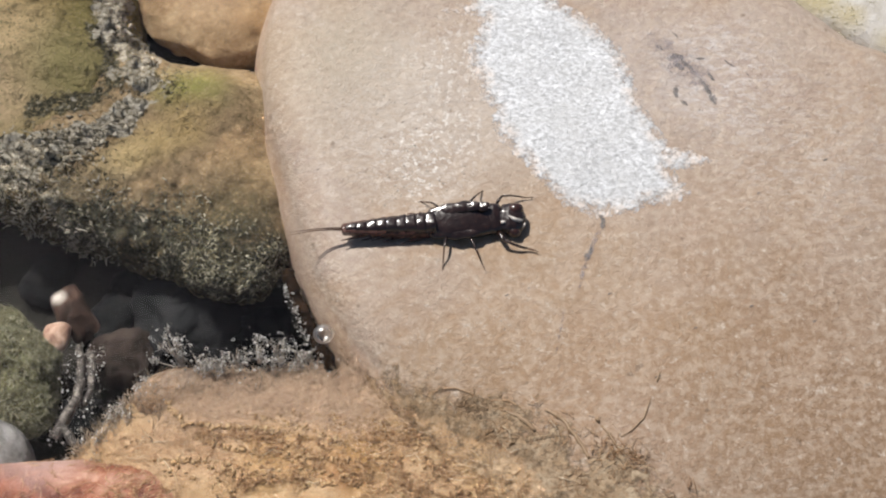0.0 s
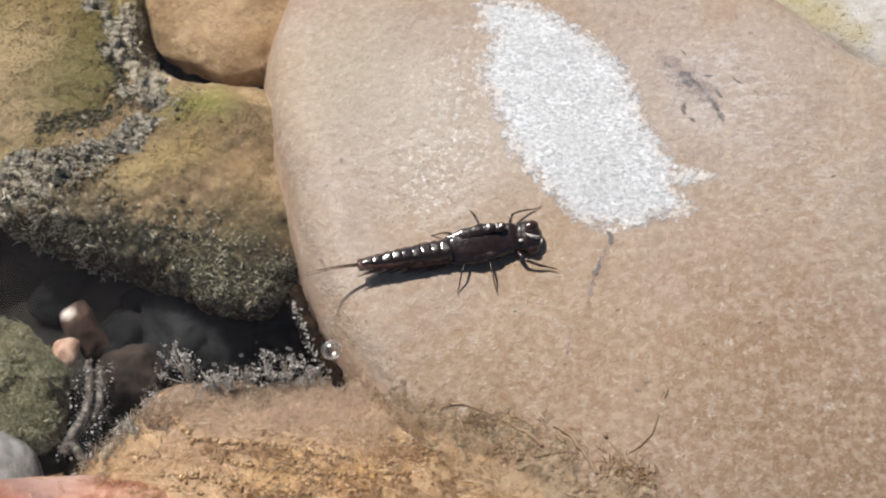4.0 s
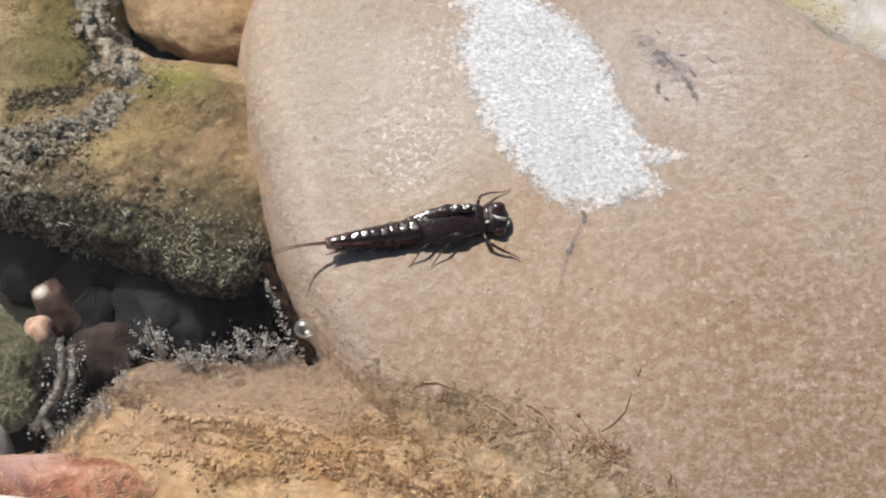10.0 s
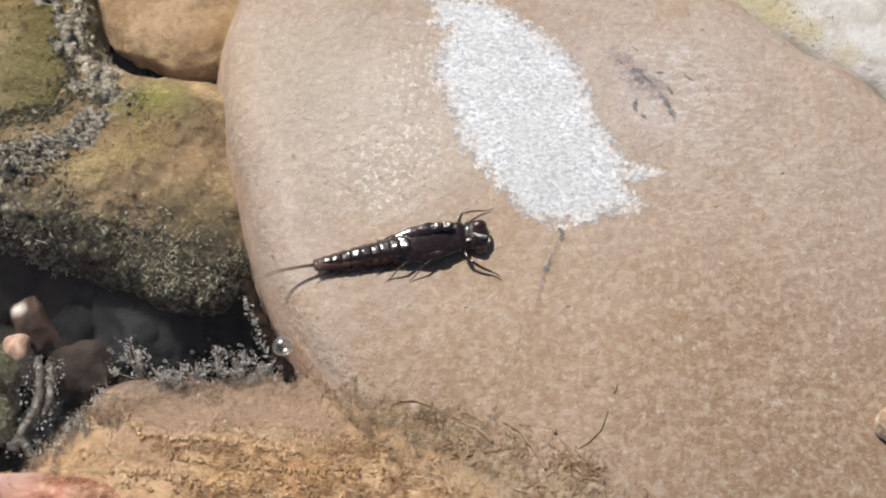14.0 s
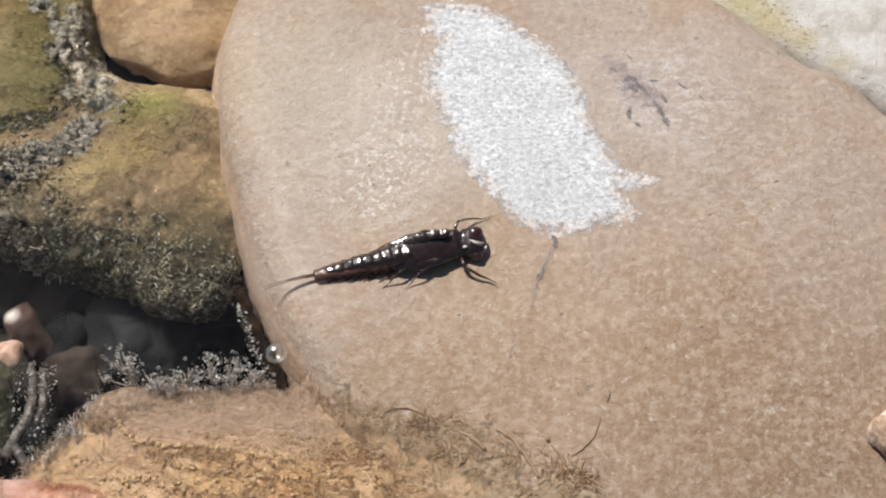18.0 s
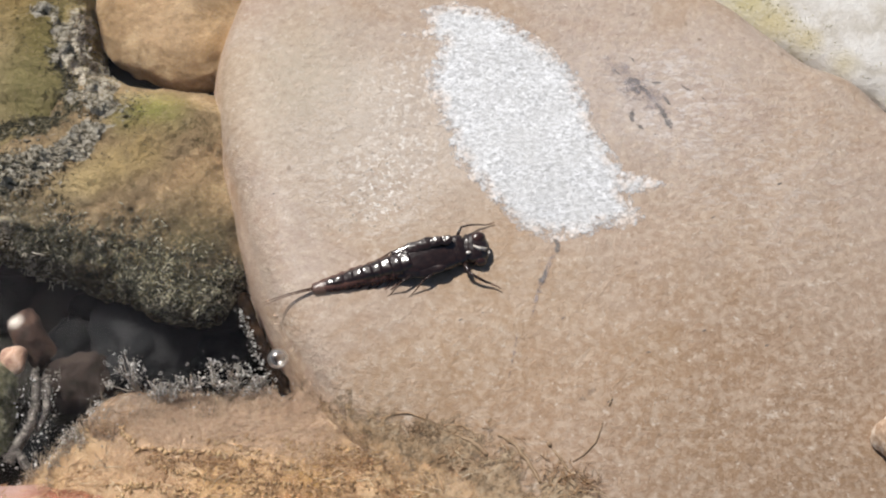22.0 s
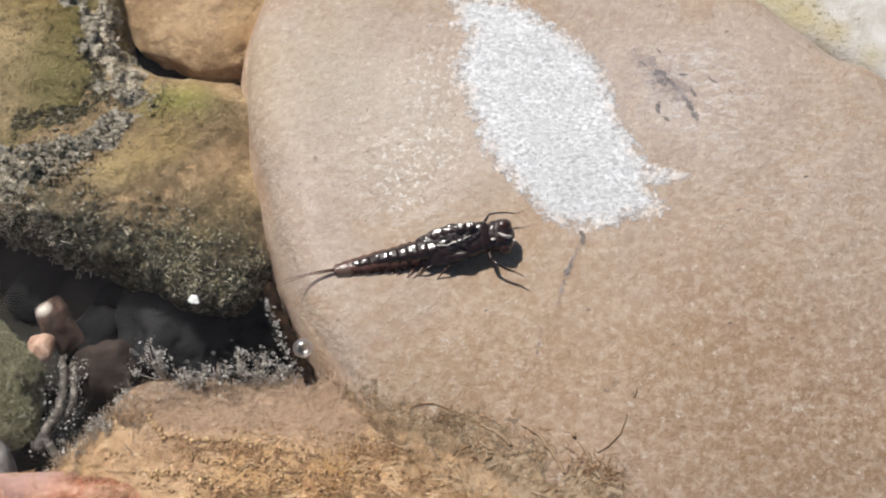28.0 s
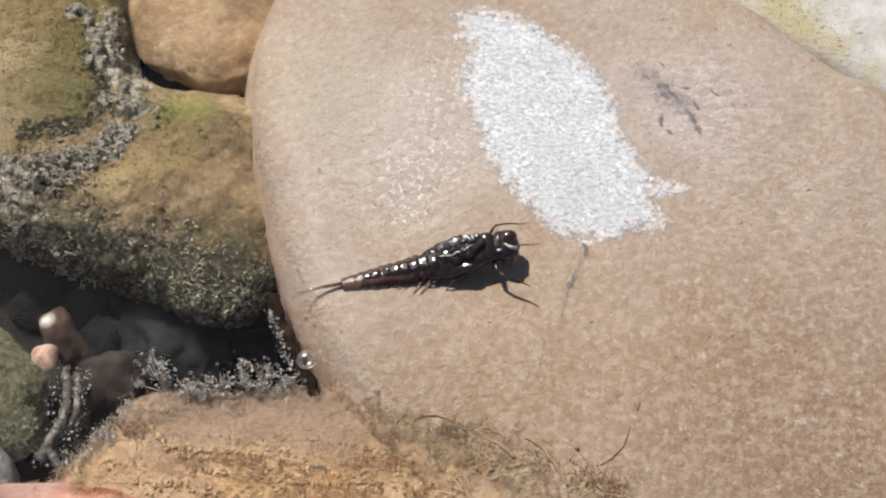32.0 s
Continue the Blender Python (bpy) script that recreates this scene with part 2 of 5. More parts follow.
def chitin_material(name, colour, rough=0.5, coat=1.0, crumple=0.3):
    m = Mat(name, rough, Coat_Weight=coat, Coat_Roughness=0.15, Coat_IOR=1.55, Specular_IOR_Level=0.2)
    c = m.ramp(m.noise(1.6, 5, 0.7), (0.3, tuple(v * 0.5 for v in colour)), (0.55, colour), (0.8, tuple(v * 2.2 for v in colour)))
    m.colour(c)
    m.bump(m.noise(1.5, 4, 0.65), 0.6, crumple)
    m.bump(m.noise(3.0, 3, 0.6), 0.25, 0.05)
    return m.m


def skin_material(name, colour, alpha):
    m = Mat(name, 0.22, Alpha=alpha, Specular_IOR_Level=0.3)
    m.colour(m.ramp(m.noise(2.0, 4, 0.7), (0.3, tuple(v * 0.55 for v in colour)), (0.7, colour)))
    m.bump(m.noise(4.0, 4, 0.7), 0.4, 0.05)
    return m.m


def water_material():
    m = Mat("clear_water", 0.0, IOR=1.33, Transmission_Weight=1.0)
    m.colour((1.0, 1.0, 1.0))
    m.bump(m.noise(0.16, 2, 0.5), 0.12, 0.35)
    return m.m


def glass_material():
    """An air bubble's skin: clear in the middle, glossy towards its rim."""
    m = Mat("bubble_film", 0.05)
    clear = m.n("ShaderNodeBsdfTransparent")
    shine = m.n("ShaderNodeBsdfGlossy", Roughness=0.3)
    rim = m.n("ShaderNodeLayerWeight", Blend=0.5)
    both = m.n("ShaderNodeMixShader")
    m.link(rim.outputs["Facing"], both.inputs[0])
    m.link(clear.outputs[0], both.inputs[1])
    m.link(shine.outputs[0], both.inputs[2])
    m.link(both.outputs[0], m.t.nodes["Material Output"].inputs["Surface"])
    return m.m


def algae_material(name, a, b, c, alpha=1.0):
    m = Mat(name, 0.55, Alpha=alpha)
    col = m.ramp(m.island(), (0.0, a), (0.5, b), (1.0, c))
    m.colour(m.mix(m.grey(m.noise(1.3, 4, 0.7), 0.35, 0.7, 0.0, 0.6), col, a))
    return m.m


BOULDER = boulder_material()
LIME = patch_material()
WATER = water_material()
GLASS = glass_material()
CHITIN = chitin_material("black_chitin", (0.022, 0.011, 0.0085), 0.35, 1.0, 0.12)
RIDGE = chitin_material("ridge_chitin", (0.024, 0.012, 0.009), 0.3, 1.0, 0.1)
RIDGE.node_tree.nodes["Principled BSDF"].inputs["Coat Roughness"].default_value = 0.24
CHITIN_BROWN = chitin_material("brown_chitin", (0.075, 0.036, 0.022), 0.4, 0.35)
EYE = chitin_material("eye_chitin", (0.040, 0.016, 0.011), 0.3, 1.0, 0.12)
PALE = chitin_material("pale_chitin", (0.62, 0.56, 0.50), 0.3)
SKIN = skin_material("shed_skin", (0.145, 0.072, 0.06), 0.72)
GILL = skin_material("gill_skin", (0.20, 0.105, 0.08), 0.6)
A_POSE = pose(-39, 24, -8.4, 0, -2, 8)
B_POSE = pose(-24.2, 12.8, -9.2, 0, 3, -16)
C_POSE = pose(-16.0, 34.5, -8.2, 0, 0, -40)


def filmed_material(name, at, dark, mid, light, spots, grain=0.5, covered=False, relief=1.0):
    """Stone under a film of algae, with broad patches of colour, some of them painted shade: (place in the world in mm,
    inner and outer radius, colour, strength).
    """
    m = Mat(name, 0.75, Specular_IOR_Level=0.25)
    c = m.ramp(m.noise(0.32, 6, 0.72, 0.4), (0.36, dark), (0.5, mid), (0.64, light))
    for place, inner, outer, colour, strength in spots:
        c = m.mix(m.mix(strength, (0, 0, 0), m.near(tuple(at.inverted() @ Vector(place)), inner, outer)), c, colour)
    c = m.mix(m.mix(grain * 0.9, (0, 0, 0), m.grey(m.noise(1.3, 5, 0.72, 0.3), 0.52, 0.66)), c, tuple(v * 0.42 for v in mid))
    c = m.mix(m.mix(grain * 0.7, (0, 0, 0), m.grey(m.noise(1.7, 5, 0.72, 0.2), 0.53, 0.66)), c, tuple(min(1.0, v * 1.35) for v in light))
    c = m.mix(m.mix(grain * 0.6, (0, 0, 0), m.grey(m.noise(0.62, 5, 0.7, 0.6), 0.53, 0.64)), c, tuple(v * 0.6 for v in mid))
    if covered:
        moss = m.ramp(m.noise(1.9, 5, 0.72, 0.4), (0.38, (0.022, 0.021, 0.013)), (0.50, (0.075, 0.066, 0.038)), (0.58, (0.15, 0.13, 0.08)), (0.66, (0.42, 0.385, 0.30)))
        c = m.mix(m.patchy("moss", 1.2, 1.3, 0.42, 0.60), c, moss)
        crust = m.ramp(m.noise(1.1, 5, 0.72, 0.6, (1, 1.8, 1, -0.5)), (0.36, (0.055, 0.047, 0.032)), (0.44, (0.34, 0.295, 0.22)), (0.52, (0.60, 0.54, 0.44)), (0.63, (0.76, 0.71, 0.62)))
        c = m.mix(m.patchy("crust", 1.0, 1.5, 0.50, 0.62), c, crust)
    m.colour(c)
    m.bump(m.noise(0.8, 6, 0.75), 0.7 * relief, 1.0)
    m.bump(m.noise(2.4, 5, 0.75), 1.0 if covered else 0.8 * relief, 0.7 if covered else 0.5)
    return m.m


MOSS_A = filmed_material("olive_algae_stone", A_POSE, (0.22, 0.18, 0.075), (0.38, 0.30, 0.125), (0.54, 0.42, 0.22), (
    ((-36.5, 23.0, -3), 2, 6, (0.74, 0.54, 0.30), 0.85), ((-36.0, 16.5, -3), 1.5, 6, (0.70, 0.51, 0.31), 0.85), ((-34.0, 28.5, -3), 1, 5, (0.46, 0.31, 0.12), 0.7),
    ((-30.5, 19.5, -3), 2, 5.5, (0.30, 0.26, 0.11), 0.7), ((-30.0, 25.0, -3), 1, 4, (0.24, 0.20, 0.06), 0.6)), 0.5, True)
MOSS_B = filmed_material("ochre_algae_stone", B_POSE, (0.28, 0.20, 0.11), (0.45, 0.315, 0.175), (0.60, 0.45, 0.27), (
    ((-20.5, 17.6, -3.5), 1.0, 4.4, (0.36, 0.345, 0.10), 0.9), ((-24.0, 12.2, -3.2), 0.8, 3.0, (0.48, 0.34, 0.17), 0.7), ((-20.5, 14.2, -3.2), 0.8, 3.0, (0.48, 0.33, 0.155), 0.75),
    ((-26.5, 9.7, -3.6), 0.5, 2.2, (0.72, 0.54, 0.28), 0.9), ((-24.8, 10.8, -3.3), 0.5, 2.2, (0.74, 0.55, 0.27), 0.9), ((-22.5, 12.0, -3.3), 0.6, 2.4, (0.72, 0.52, 0.24), 0.9), ((-20.3, 13.2, -3.3), 0.5, 2.2, (0.66, 0.47, 0.21), 0.85), ((-20.3, 8.2, -4.0), 1.0, 4.0, (0.34, 0.235, 0.14), 0.6), ((-16.8, 13.0, -3.4), 1.0, 4.0, (0.52, 0.36, 0.20), 0.7),
    # shade under the flank put into colour: (-22.5, 3) and near-black spots
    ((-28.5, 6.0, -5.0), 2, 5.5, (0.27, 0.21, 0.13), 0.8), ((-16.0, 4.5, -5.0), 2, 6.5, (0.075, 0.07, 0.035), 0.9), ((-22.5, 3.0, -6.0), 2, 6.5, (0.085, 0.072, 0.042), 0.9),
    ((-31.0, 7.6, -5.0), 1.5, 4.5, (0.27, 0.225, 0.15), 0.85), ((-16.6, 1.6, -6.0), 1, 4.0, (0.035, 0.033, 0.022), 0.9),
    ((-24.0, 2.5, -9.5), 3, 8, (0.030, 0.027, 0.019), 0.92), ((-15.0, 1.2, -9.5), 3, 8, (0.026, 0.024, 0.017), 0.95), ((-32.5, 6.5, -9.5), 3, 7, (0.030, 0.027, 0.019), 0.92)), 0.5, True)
MOSS_C = filmed_material("orange_brown_stone", C_POSE, (0.27, 0.175, 0.09), (0.41, 0.275, 0.15), (0.53, 0.39, 0.24), (
    ((-20.0, 26.5, -3.2), 1.5, 5, (0.52, 0.37, 0.23), 0.7), ((-14.5, 25.0, -3.2), 1, 4.5, (0.44, 0.27, 0.125), 0.7)), 0.4)
MOSS_D = mossy_material("green_algae_stone", (0.26, 0.24, 0.13), (0.17, 0.165, 0.075), (0.46, 0.43, 0.31), 0.54)
H_POSE = pose(-6.2, -17.0, -9.1, 0, 0, -4)
ALGAE_ROCK = filmed_material("brown_algae_stone", H_POSE, (0.22, 0.135, 0.06), (0.335, 0.225, 0.12), (0.45, 0.33, 0.205), (
    ((-14.0, -8.5, -5), 3, 8, (0.55, 0.405, 0.30), 0.85), ((-7.0, -9.5, -5), 2, 6, (0.53, 0.385, 0.27), 0.75), ((-12.5, -13.4, -4), 0.8, 4, (0.30, 0.175, 0.06), 0.8),
    ((-5.5, -13.5, -4), 1, 4.5, (0.28, 0.16, 0.055), 0.85), ((-19.5, -13.5, -5.5), 1.5, 6, (0.31, 0.205, 0.125), 0.85), ((-2.0, -16.0, -4), 1, 4, (0.40, 0.285, 0.18), 0.7), ((-7.4, -15.6, -4.5), 0.5, 2.2, (0.20, 0.095, 0.042), 0.8), ((-3.6, -13.9, -4.5), 0.3, 1.8, (0.25, 0.13, 0.06), 0.75)), 0.4, relief=0.45)
PINK_ALGAE_ROCK = mossy_material("pinkish_algae_stone", (0.48, 0.35, 0.265), (0.42, 0.29, 0.19), (0.56, 0.44, 0.345), 0.48, dirt=0.25)
ALGAE_FILM = mossy_material("brown_algae_film", (0.39, 0.275, 0.17), (0.34, 0.225, 0.125), (0.47, 0.365, 0.25), 0.50, tint=(0.33, 0.225, 0.125), dirt=0.4, film_edge=True)
RED_ROCK = plain_stone_material("red_brown_stone", (0.09, 0.024, 0.014), (0.22, 0.08, 0.044), (0.40, 0.235, 0.175), 0.5, 0.3, 0.2, (((-12, 6.0, 2.5), 2, 5, (0.38, 0.26, 0.235)),))
I_POSE = pose(43.0, 37.2, -8.4, 0, 0, -36)
CREAM_ROCK = plain_stone_material("cream_stone", (0.42, 0.385, 0.335), (0.50, 0.47, 0.43), (0.57, 0.55, 0.52), 0.6, 0.3, 0.3, [
    (tuple(I_POSE.inverted() @ Vector((x, y, -2.6))), inner, outer, tone) for x, y, inner, outer, tone in (
        (29.8, 29.0, 0.8, 3.6, (0.40, 0.34, 0.15)), (31.8, 26.6, 0.5, 2.4, (0.42, 0.35, 0.18)), (34.2, 24.6, 0.4, 2.0, (0.42, 0.35, 0.20)), (37.0, 22.2, 0.3, 1.8, (0.42, 0.36, 0.23)),
        (29.0, 31.5, 0.5, 2.4, (0.20, 0.17, 0.07)))])
WHITE_ROCK = plain_stone_material("off_white_stone", (0.44, 0.415, 0.375), (0.53, 0.51, 0.475), (0.60, 0.585, 0.565), 0.6, 0.5)
GREY_ROCK = plain_stone_material("grey_stone", (0.16, 0.155, 0.15), (0.25, 0.245, 0.24), (0.34, 0.33, 0.33), 0.6)
# pool stones: the pool's shade is put into these near-black colours
SHADED_ROCK = plain_stone_material("shaded_grey_stone", (0.004, 0.0045, 0.0055), (0.009, 0.0095, 0.010), (0.019, 0.018, 0.018), 0.8, 0.6, 0.03)
UMBER_ROCK = plain_stone_material("shaded_brown_stone", (0.010, 0.007, 0.006), (0.025, 0.018, 0.015), (0.05, 0.038, 0.032), 0.7, 0.5, 0.05)
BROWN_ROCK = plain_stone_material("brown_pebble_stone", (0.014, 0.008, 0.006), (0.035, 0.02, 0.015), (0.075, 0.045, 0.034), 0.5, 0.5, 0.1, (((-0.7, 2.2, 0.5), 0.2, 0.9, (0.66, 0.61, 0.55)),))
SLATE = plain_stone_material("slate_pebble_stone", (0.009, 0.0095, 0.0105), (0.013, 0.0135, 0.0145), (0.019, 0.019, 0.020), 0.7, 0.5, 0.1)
TAN_ROCK = plain_stone_material("tan_pebble", (0.30, 0.19, 0.12), (0.46, 0.32, 0.22), (0.70, 0.60, 0.50), 0.55)
PINK_ROCK = plain_stone_material("pink_pebble", (0.26, 0.15, 0.11), (0.40, 0.26, 0.19), (0.54, 0.40, 0.32), 0.55)
# bed gravel: its dark colour holds the pool's shade too
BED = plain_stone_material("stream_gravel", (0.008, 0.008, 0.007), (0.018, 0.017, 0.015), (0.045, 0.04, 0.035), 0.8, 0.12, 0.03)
CRUST = lump_material("grey_crust", (0.0, (0.16, 0.125, 0.08)), (0.5, (0.36, 0.315, 0.24)), (1.0, (0.60, 0.555, 0.47)))
FOAM = lump_material("silvery_algae", (0.0, (0.10, 0.09, 0.08)), (0.55, (0.36, 0.34, 0.315)), (1.0, (0.82, 0.82, 0.82)), rough=0.3)
ALGAE = algae_material("brown_algae", (0.30, 0.165, 0.08), (0.415, 0.265, 0.15), (0.535, 0.385, 0.25))
STEM = algae_material("grey_brown_stem", (0.16, 0.11, 0.07), (0.30, 0.225, 0.16), (0.44, 0.37, 0.29))
ALGAE_DARK = algae_material("dark_algae", (0.17, 0.105, 0.05), (0.25, 0.16, 0.08), (0.34, 0.235, 0.12))
ROOT = plain_stone_material("rotten_root", (0.003, 0.002, 0.0015), (0.009, 0.0055, 0.0035), (0.028, 0.016, 0.009), 0.9, 1.4, 0.03)
BARK = plain_stone_material("wet_bark", (0.022, 0.018, 0.016), (0.06, 0.052, 0.046), (0.19, 0.17, 0.15), 0.6, 1.8)


def stain_material():
    """A worn grey stain: the stone shows through its gaps."""
    m = Mat("slate_stain", 0.6)
    m.colour(m.ramp(m.noise(2.5, 5, 0.7), (0.3, (0.085, 0.075, 0.072)), (0.6, (0.17, 0.155, 0.15)), (0.8, (0.30, 0.27, 0.25))))
    m.frayed(1.9, 1.1, 0.25, 1.2, 0.75)
    return m.m


def faint_stain_material():
    m = Mat("mauve_stain", 0.6)
    m.colour(m.ramp(m.noise(2.5, 5, 0.7), (0.3, (0.20, 0.17, 0.18)), (0.7, (0.40, 0.35, 0.35))))
    m.frayed(1.3, 1.5, 0.3, 1.8, 0.5)
    return m.m


FAINT = faint_stain_material()
STAIN = stain_material()
FLAKE = plain_stone_material("white_flake", (0.55, 0.54, 0.50), (0.75, 0.74, 0.70), (0.85, 0.85, 0.82), 0.5, 2.0)


# ---------- mesh helpers ----------
def mesh_object(name, verts, faces, material, parent=None, smooth=True, label=""):
    """One mesh object from vertices in millimetres."""
    data = bpy.data.meshes.new(name)
    v = np.asarray(verts, float) * MM
    data.from_pydata(v.tolist(), [], faces)
    data.materials.append(material)
    if smooth:
        data.polygons.foreach_set("use_smooth", [True] * len(data.polygons))
    data.update()
    ob = new(name, data)
    if parent:
        ob.parent = parent
    if label:
        tagged(ob, label)
    return ob


def grid_faces(rings, seg, close=True, offset=0):
    faces = []
    for i in range(rings - 1):
        for j in range(seg if close else seg - 1):
            a, b = offset + i * seg + j, offset + i * seg + (j + 1) % seg
            faces.append((a, b, b + seg, a + seg))
    return faces


def dome_faces(rings, seg):
    """Faces of rings that widen round vertex 0, facing up."""
    return [tuple(reversed(f)) for f in grid_faces(rings, seg, True, 1)]


def fbm(p, octaves=4):
    return noise.fractal(p, 0.9, 2.1, octaves)


def stone_mesh(radii, power=2.6, amp=0.06, freq=0.12, seed=0, rings=40, seg=64, octaves=4, dome=0.0, rugged=None):
    """A water-worn stone: a squarish ellipsoid with uneven relief, about its own centre. dome: rounder over the top, the larger;
    rugged: further relief in mm at a place."""
    verts, shift = [], Vector((seed * 7.3, seed * 3.1, seed * 1.7))
    a, b, c = radii
    for i in range(rings + 1):
        la = math.pi * (i / rings - 0.5)
        for j in range(seg):
            lo = 2 * math.pi * j / seg
            d = Vector((math.cos(la) * math.cos(lo), math.cos(la) * math.sin(lo), math.sin(la)))
            k = (abs(d.x) ** power + abs(d.y) ** power + abs(d.z) ** power) ** (-1 / power)
            p = Vector((d.x * a, d.y * b, d.z * c)) * k
            if dome:
                plan = (abs(math.cos(lo)) ** power + abs(math.sin(lo)) ** power) ** (-1 / power) * abs(math.cos(la)) ** dome
                p = Vector((a * plan * math.cos(lo), b * plan * math.sin(lo), c * math.copysign(abs(math.sin(la)) ** dome, d.z)))
            f = 1 + amp * (fbm(p * freq + shift, octaves) + 0.25 * fbm(p * freq * 4 + shift, 3))
            q = p * f
            if rugged:
                q = q + d * rugged(q)
            verts.append(q)
    return verts, grid_faces(rings + 1, seg)


def stone(name, label, place, radii, material, turn=(0, 0, 0), category="stone", group="", **shape):
    verts, faces = stone_mesh(radii, **shape)
    ob = mesh_object(name, verts, faces, material)
    ob.matrix_world = pose(*[v * MM for v in place], *turn)
    return tagged(ob, label, category, group)


def surface_points(ob, count, weigh, seed=0):
    """Random places on a stone, with normals; weigh(x, y, z, normal) in mm gives how likely each face is."""
    rng = np.random.default_rng(seed)
    m, me = ob.matrix_basis.copy(), ob.data
    m3 = m.to_3x3()
    centres, normals, weights = [], [], []
    for p in me.polygons:
        c, n = (m @ p.center) / MM, m3 @ p.normal
        w = weigh(c.x, c.y, c.z, n) * p.area
        if w > 0:
            centres.append((p, c, n))
            weights.append(w)
    if not weights:
        return []
    weights = np.array(weights) / sum(weights)
    out = []
    for k in rng.choice(len(weights), count, p=weights):
        p, c, n = centres[k]
        vs = [(m @ me.vertices[i].co) / MM for i in p.vertices]
        u, v = rng.random(2)
        q = (vs[0] * (1 - u) + vs[1] * u) * (1 - v) + (vs[3 % len(vs)] * (1 - u) + vs[2] * u) * v
        out.append((q, n))
    return out


OCTA = [(1, 0, 0), (0.7, 0.7, 0.1), (0, 1, 0), (-0.7, 0.7, -0.1), (-1, 0, 0), (-0.7, -0.7, 0.1), (0, -1, 0), (0.7, -0.7, -0.1), (0, 0, 1), (0, 0, -0.6)]
OCTA_F = [(i, (i + 1) % 8, 8) for i in range(8)] + [((i + 1) % 8, i, 9) for i in range(8)]


def lumps(name, places, size, material, label, category, flat=0.7, lift=0.2, seed=1, lean=0.6, parent=None, smooth=True):
    """Many small uneven grains joined into one mesh."""
    rng = np.random.default_rng(seed)
    verts, faces = [], []
    base = np.array(OCTA)
    for q, n in places:
        s = size[0] + (size[1] - size[0]) * rng.random() ** 2
        up = (n + Vector(rng.normal(0, lean, 3))).normalized()
        x = up.orthogonal().normalized()
        y = up.cross(x)
        a = rng.random() * 6.28
        x, y = x * math.cos(a) + y * math.sin(a), y * math.cos(a) - x * math.sin(a)
        r = np.array([x, y * (0.5 + 0.5 * rng.random()), up * flat])
        k = base * (0.55 + 0.9 * rng.random((10, 1))) * s
        off = len(verts)
        verts.extend((k @ r + np.array(q + n * s * lift)).tolist())
        faces.extend([tuple(i + off for i in f) for f in OCTA_F])
    ob = mesh_object(name, verts, faces, material, parent, smooth)
    return tagged(ob, label, category, "", "stuff") if not parent else ob


def tube(points, radii, seg=6):
    """Vertices and faces of a tapered tube along points."""
    verts = []
    pts = [Vector(p) for p in points]
    for i, p in enumerate(pts):
        d = (pts[min(i + 1, len(pts) - 1)] - pts[max(i - 1, 0)]).normalized()
        x = d.orthogonal().normalized() if abs(d.z) > 0.9 else d.cross(Vector((0, 0, 1))).normalized()
        y = d.cross(x)
        for j in range(seg):
            a = 2 * math.pi * j / seg
            verts.append(p + (x * math.cos(a) + y * math.sin(a)) * radii[i])
    faces = grid_faces(len(pts), seg)
    faces.append(tuple(reversed(range(seg))))
    faces.append(tuple(range((len(pts) - 1) * seg, len(pts) * seg)))
    return verts, faces


def strands(name, places, length, width, material, label, category, seed=2, lie=0.75, curl=0.8, flow=None, parent=None):
    """Many thin curved threads joined into one mesh. lie: how flat they lie on the surface."""
    rng = np.random.default_rng(seed)
    verts, faces = [], []
    for q, n in places:
        ln = length[0] + (length[1] - length[0]) * rng.random()
        d = Vector(rng.normal(0, 1, 3))
        if flow:
            d = d * 0.7 + Vector(flow)
        d = (d - n * d.dot(n)).normalized() * lie + n * (1 - lie) * (0.3 + rng.random())
        bend = Vector(rng.normal(0, curl, 3)) * 0.5
        p, pts = q.copy(), []
        for k in range(4):
            pts.append(p.copy())
            p = p + d.normalized() * ln / 3
            d = d + bend * 0.5 - n * 0.12 * k
        r = width * (0.6 + 0.8 * rng.random())
        v, f = tube(pts, (r, r, r * 0.8, r * 0.3), 3)
        off = len(verts)
        verts.extend(v)
        faces.extend([tuple(i + off for i in g) for g in f])
    ob = mesh_object(name, verts, faces, material, parent)
    return tagged(ob, label, category, "", "stuff") if not parent else ob


# ---------- stream bed and water ----------
def bed_height(x, y):
    return -15.5 + 0.9 * fbm(Vector((x * 0.06, y * 0.06, 3.3)), 4)


def stream_bed():
    verts, seg = [(0, 0, -15.5)], 96
    radii = [3 * 1.17 ** k for k in range(72)]
    for r in radii:
        for j in range(seg):
            a = 2 * math.pi * j / seg
            x, y = r * math.cos(a), r * math.sin(a)
            bank = 0.0 if r < 900 else min(1.0, (r - 900) / 1500) * (26 + 10 * fbm(Vector((x * 0.001, y * 0.001, 1)), 3))
            verts.append((x, y, (bed_height(x, y) if r < 600 else -15.5 + 0.9 * fbm(Vector((x * 0.06, y * 0.06, 3.3)), 2)) + bank))
    faces = [(0, 1 + j, 1 + (j + 1) % seg) for j in range(seg)] + dome_faces(len(radii), seg)
    return tagged(mesh_object("ground", verts, faces, BED), "gravelly stream bed under shallow clear water, shade put into its dark colour", "ground", "", "structure")


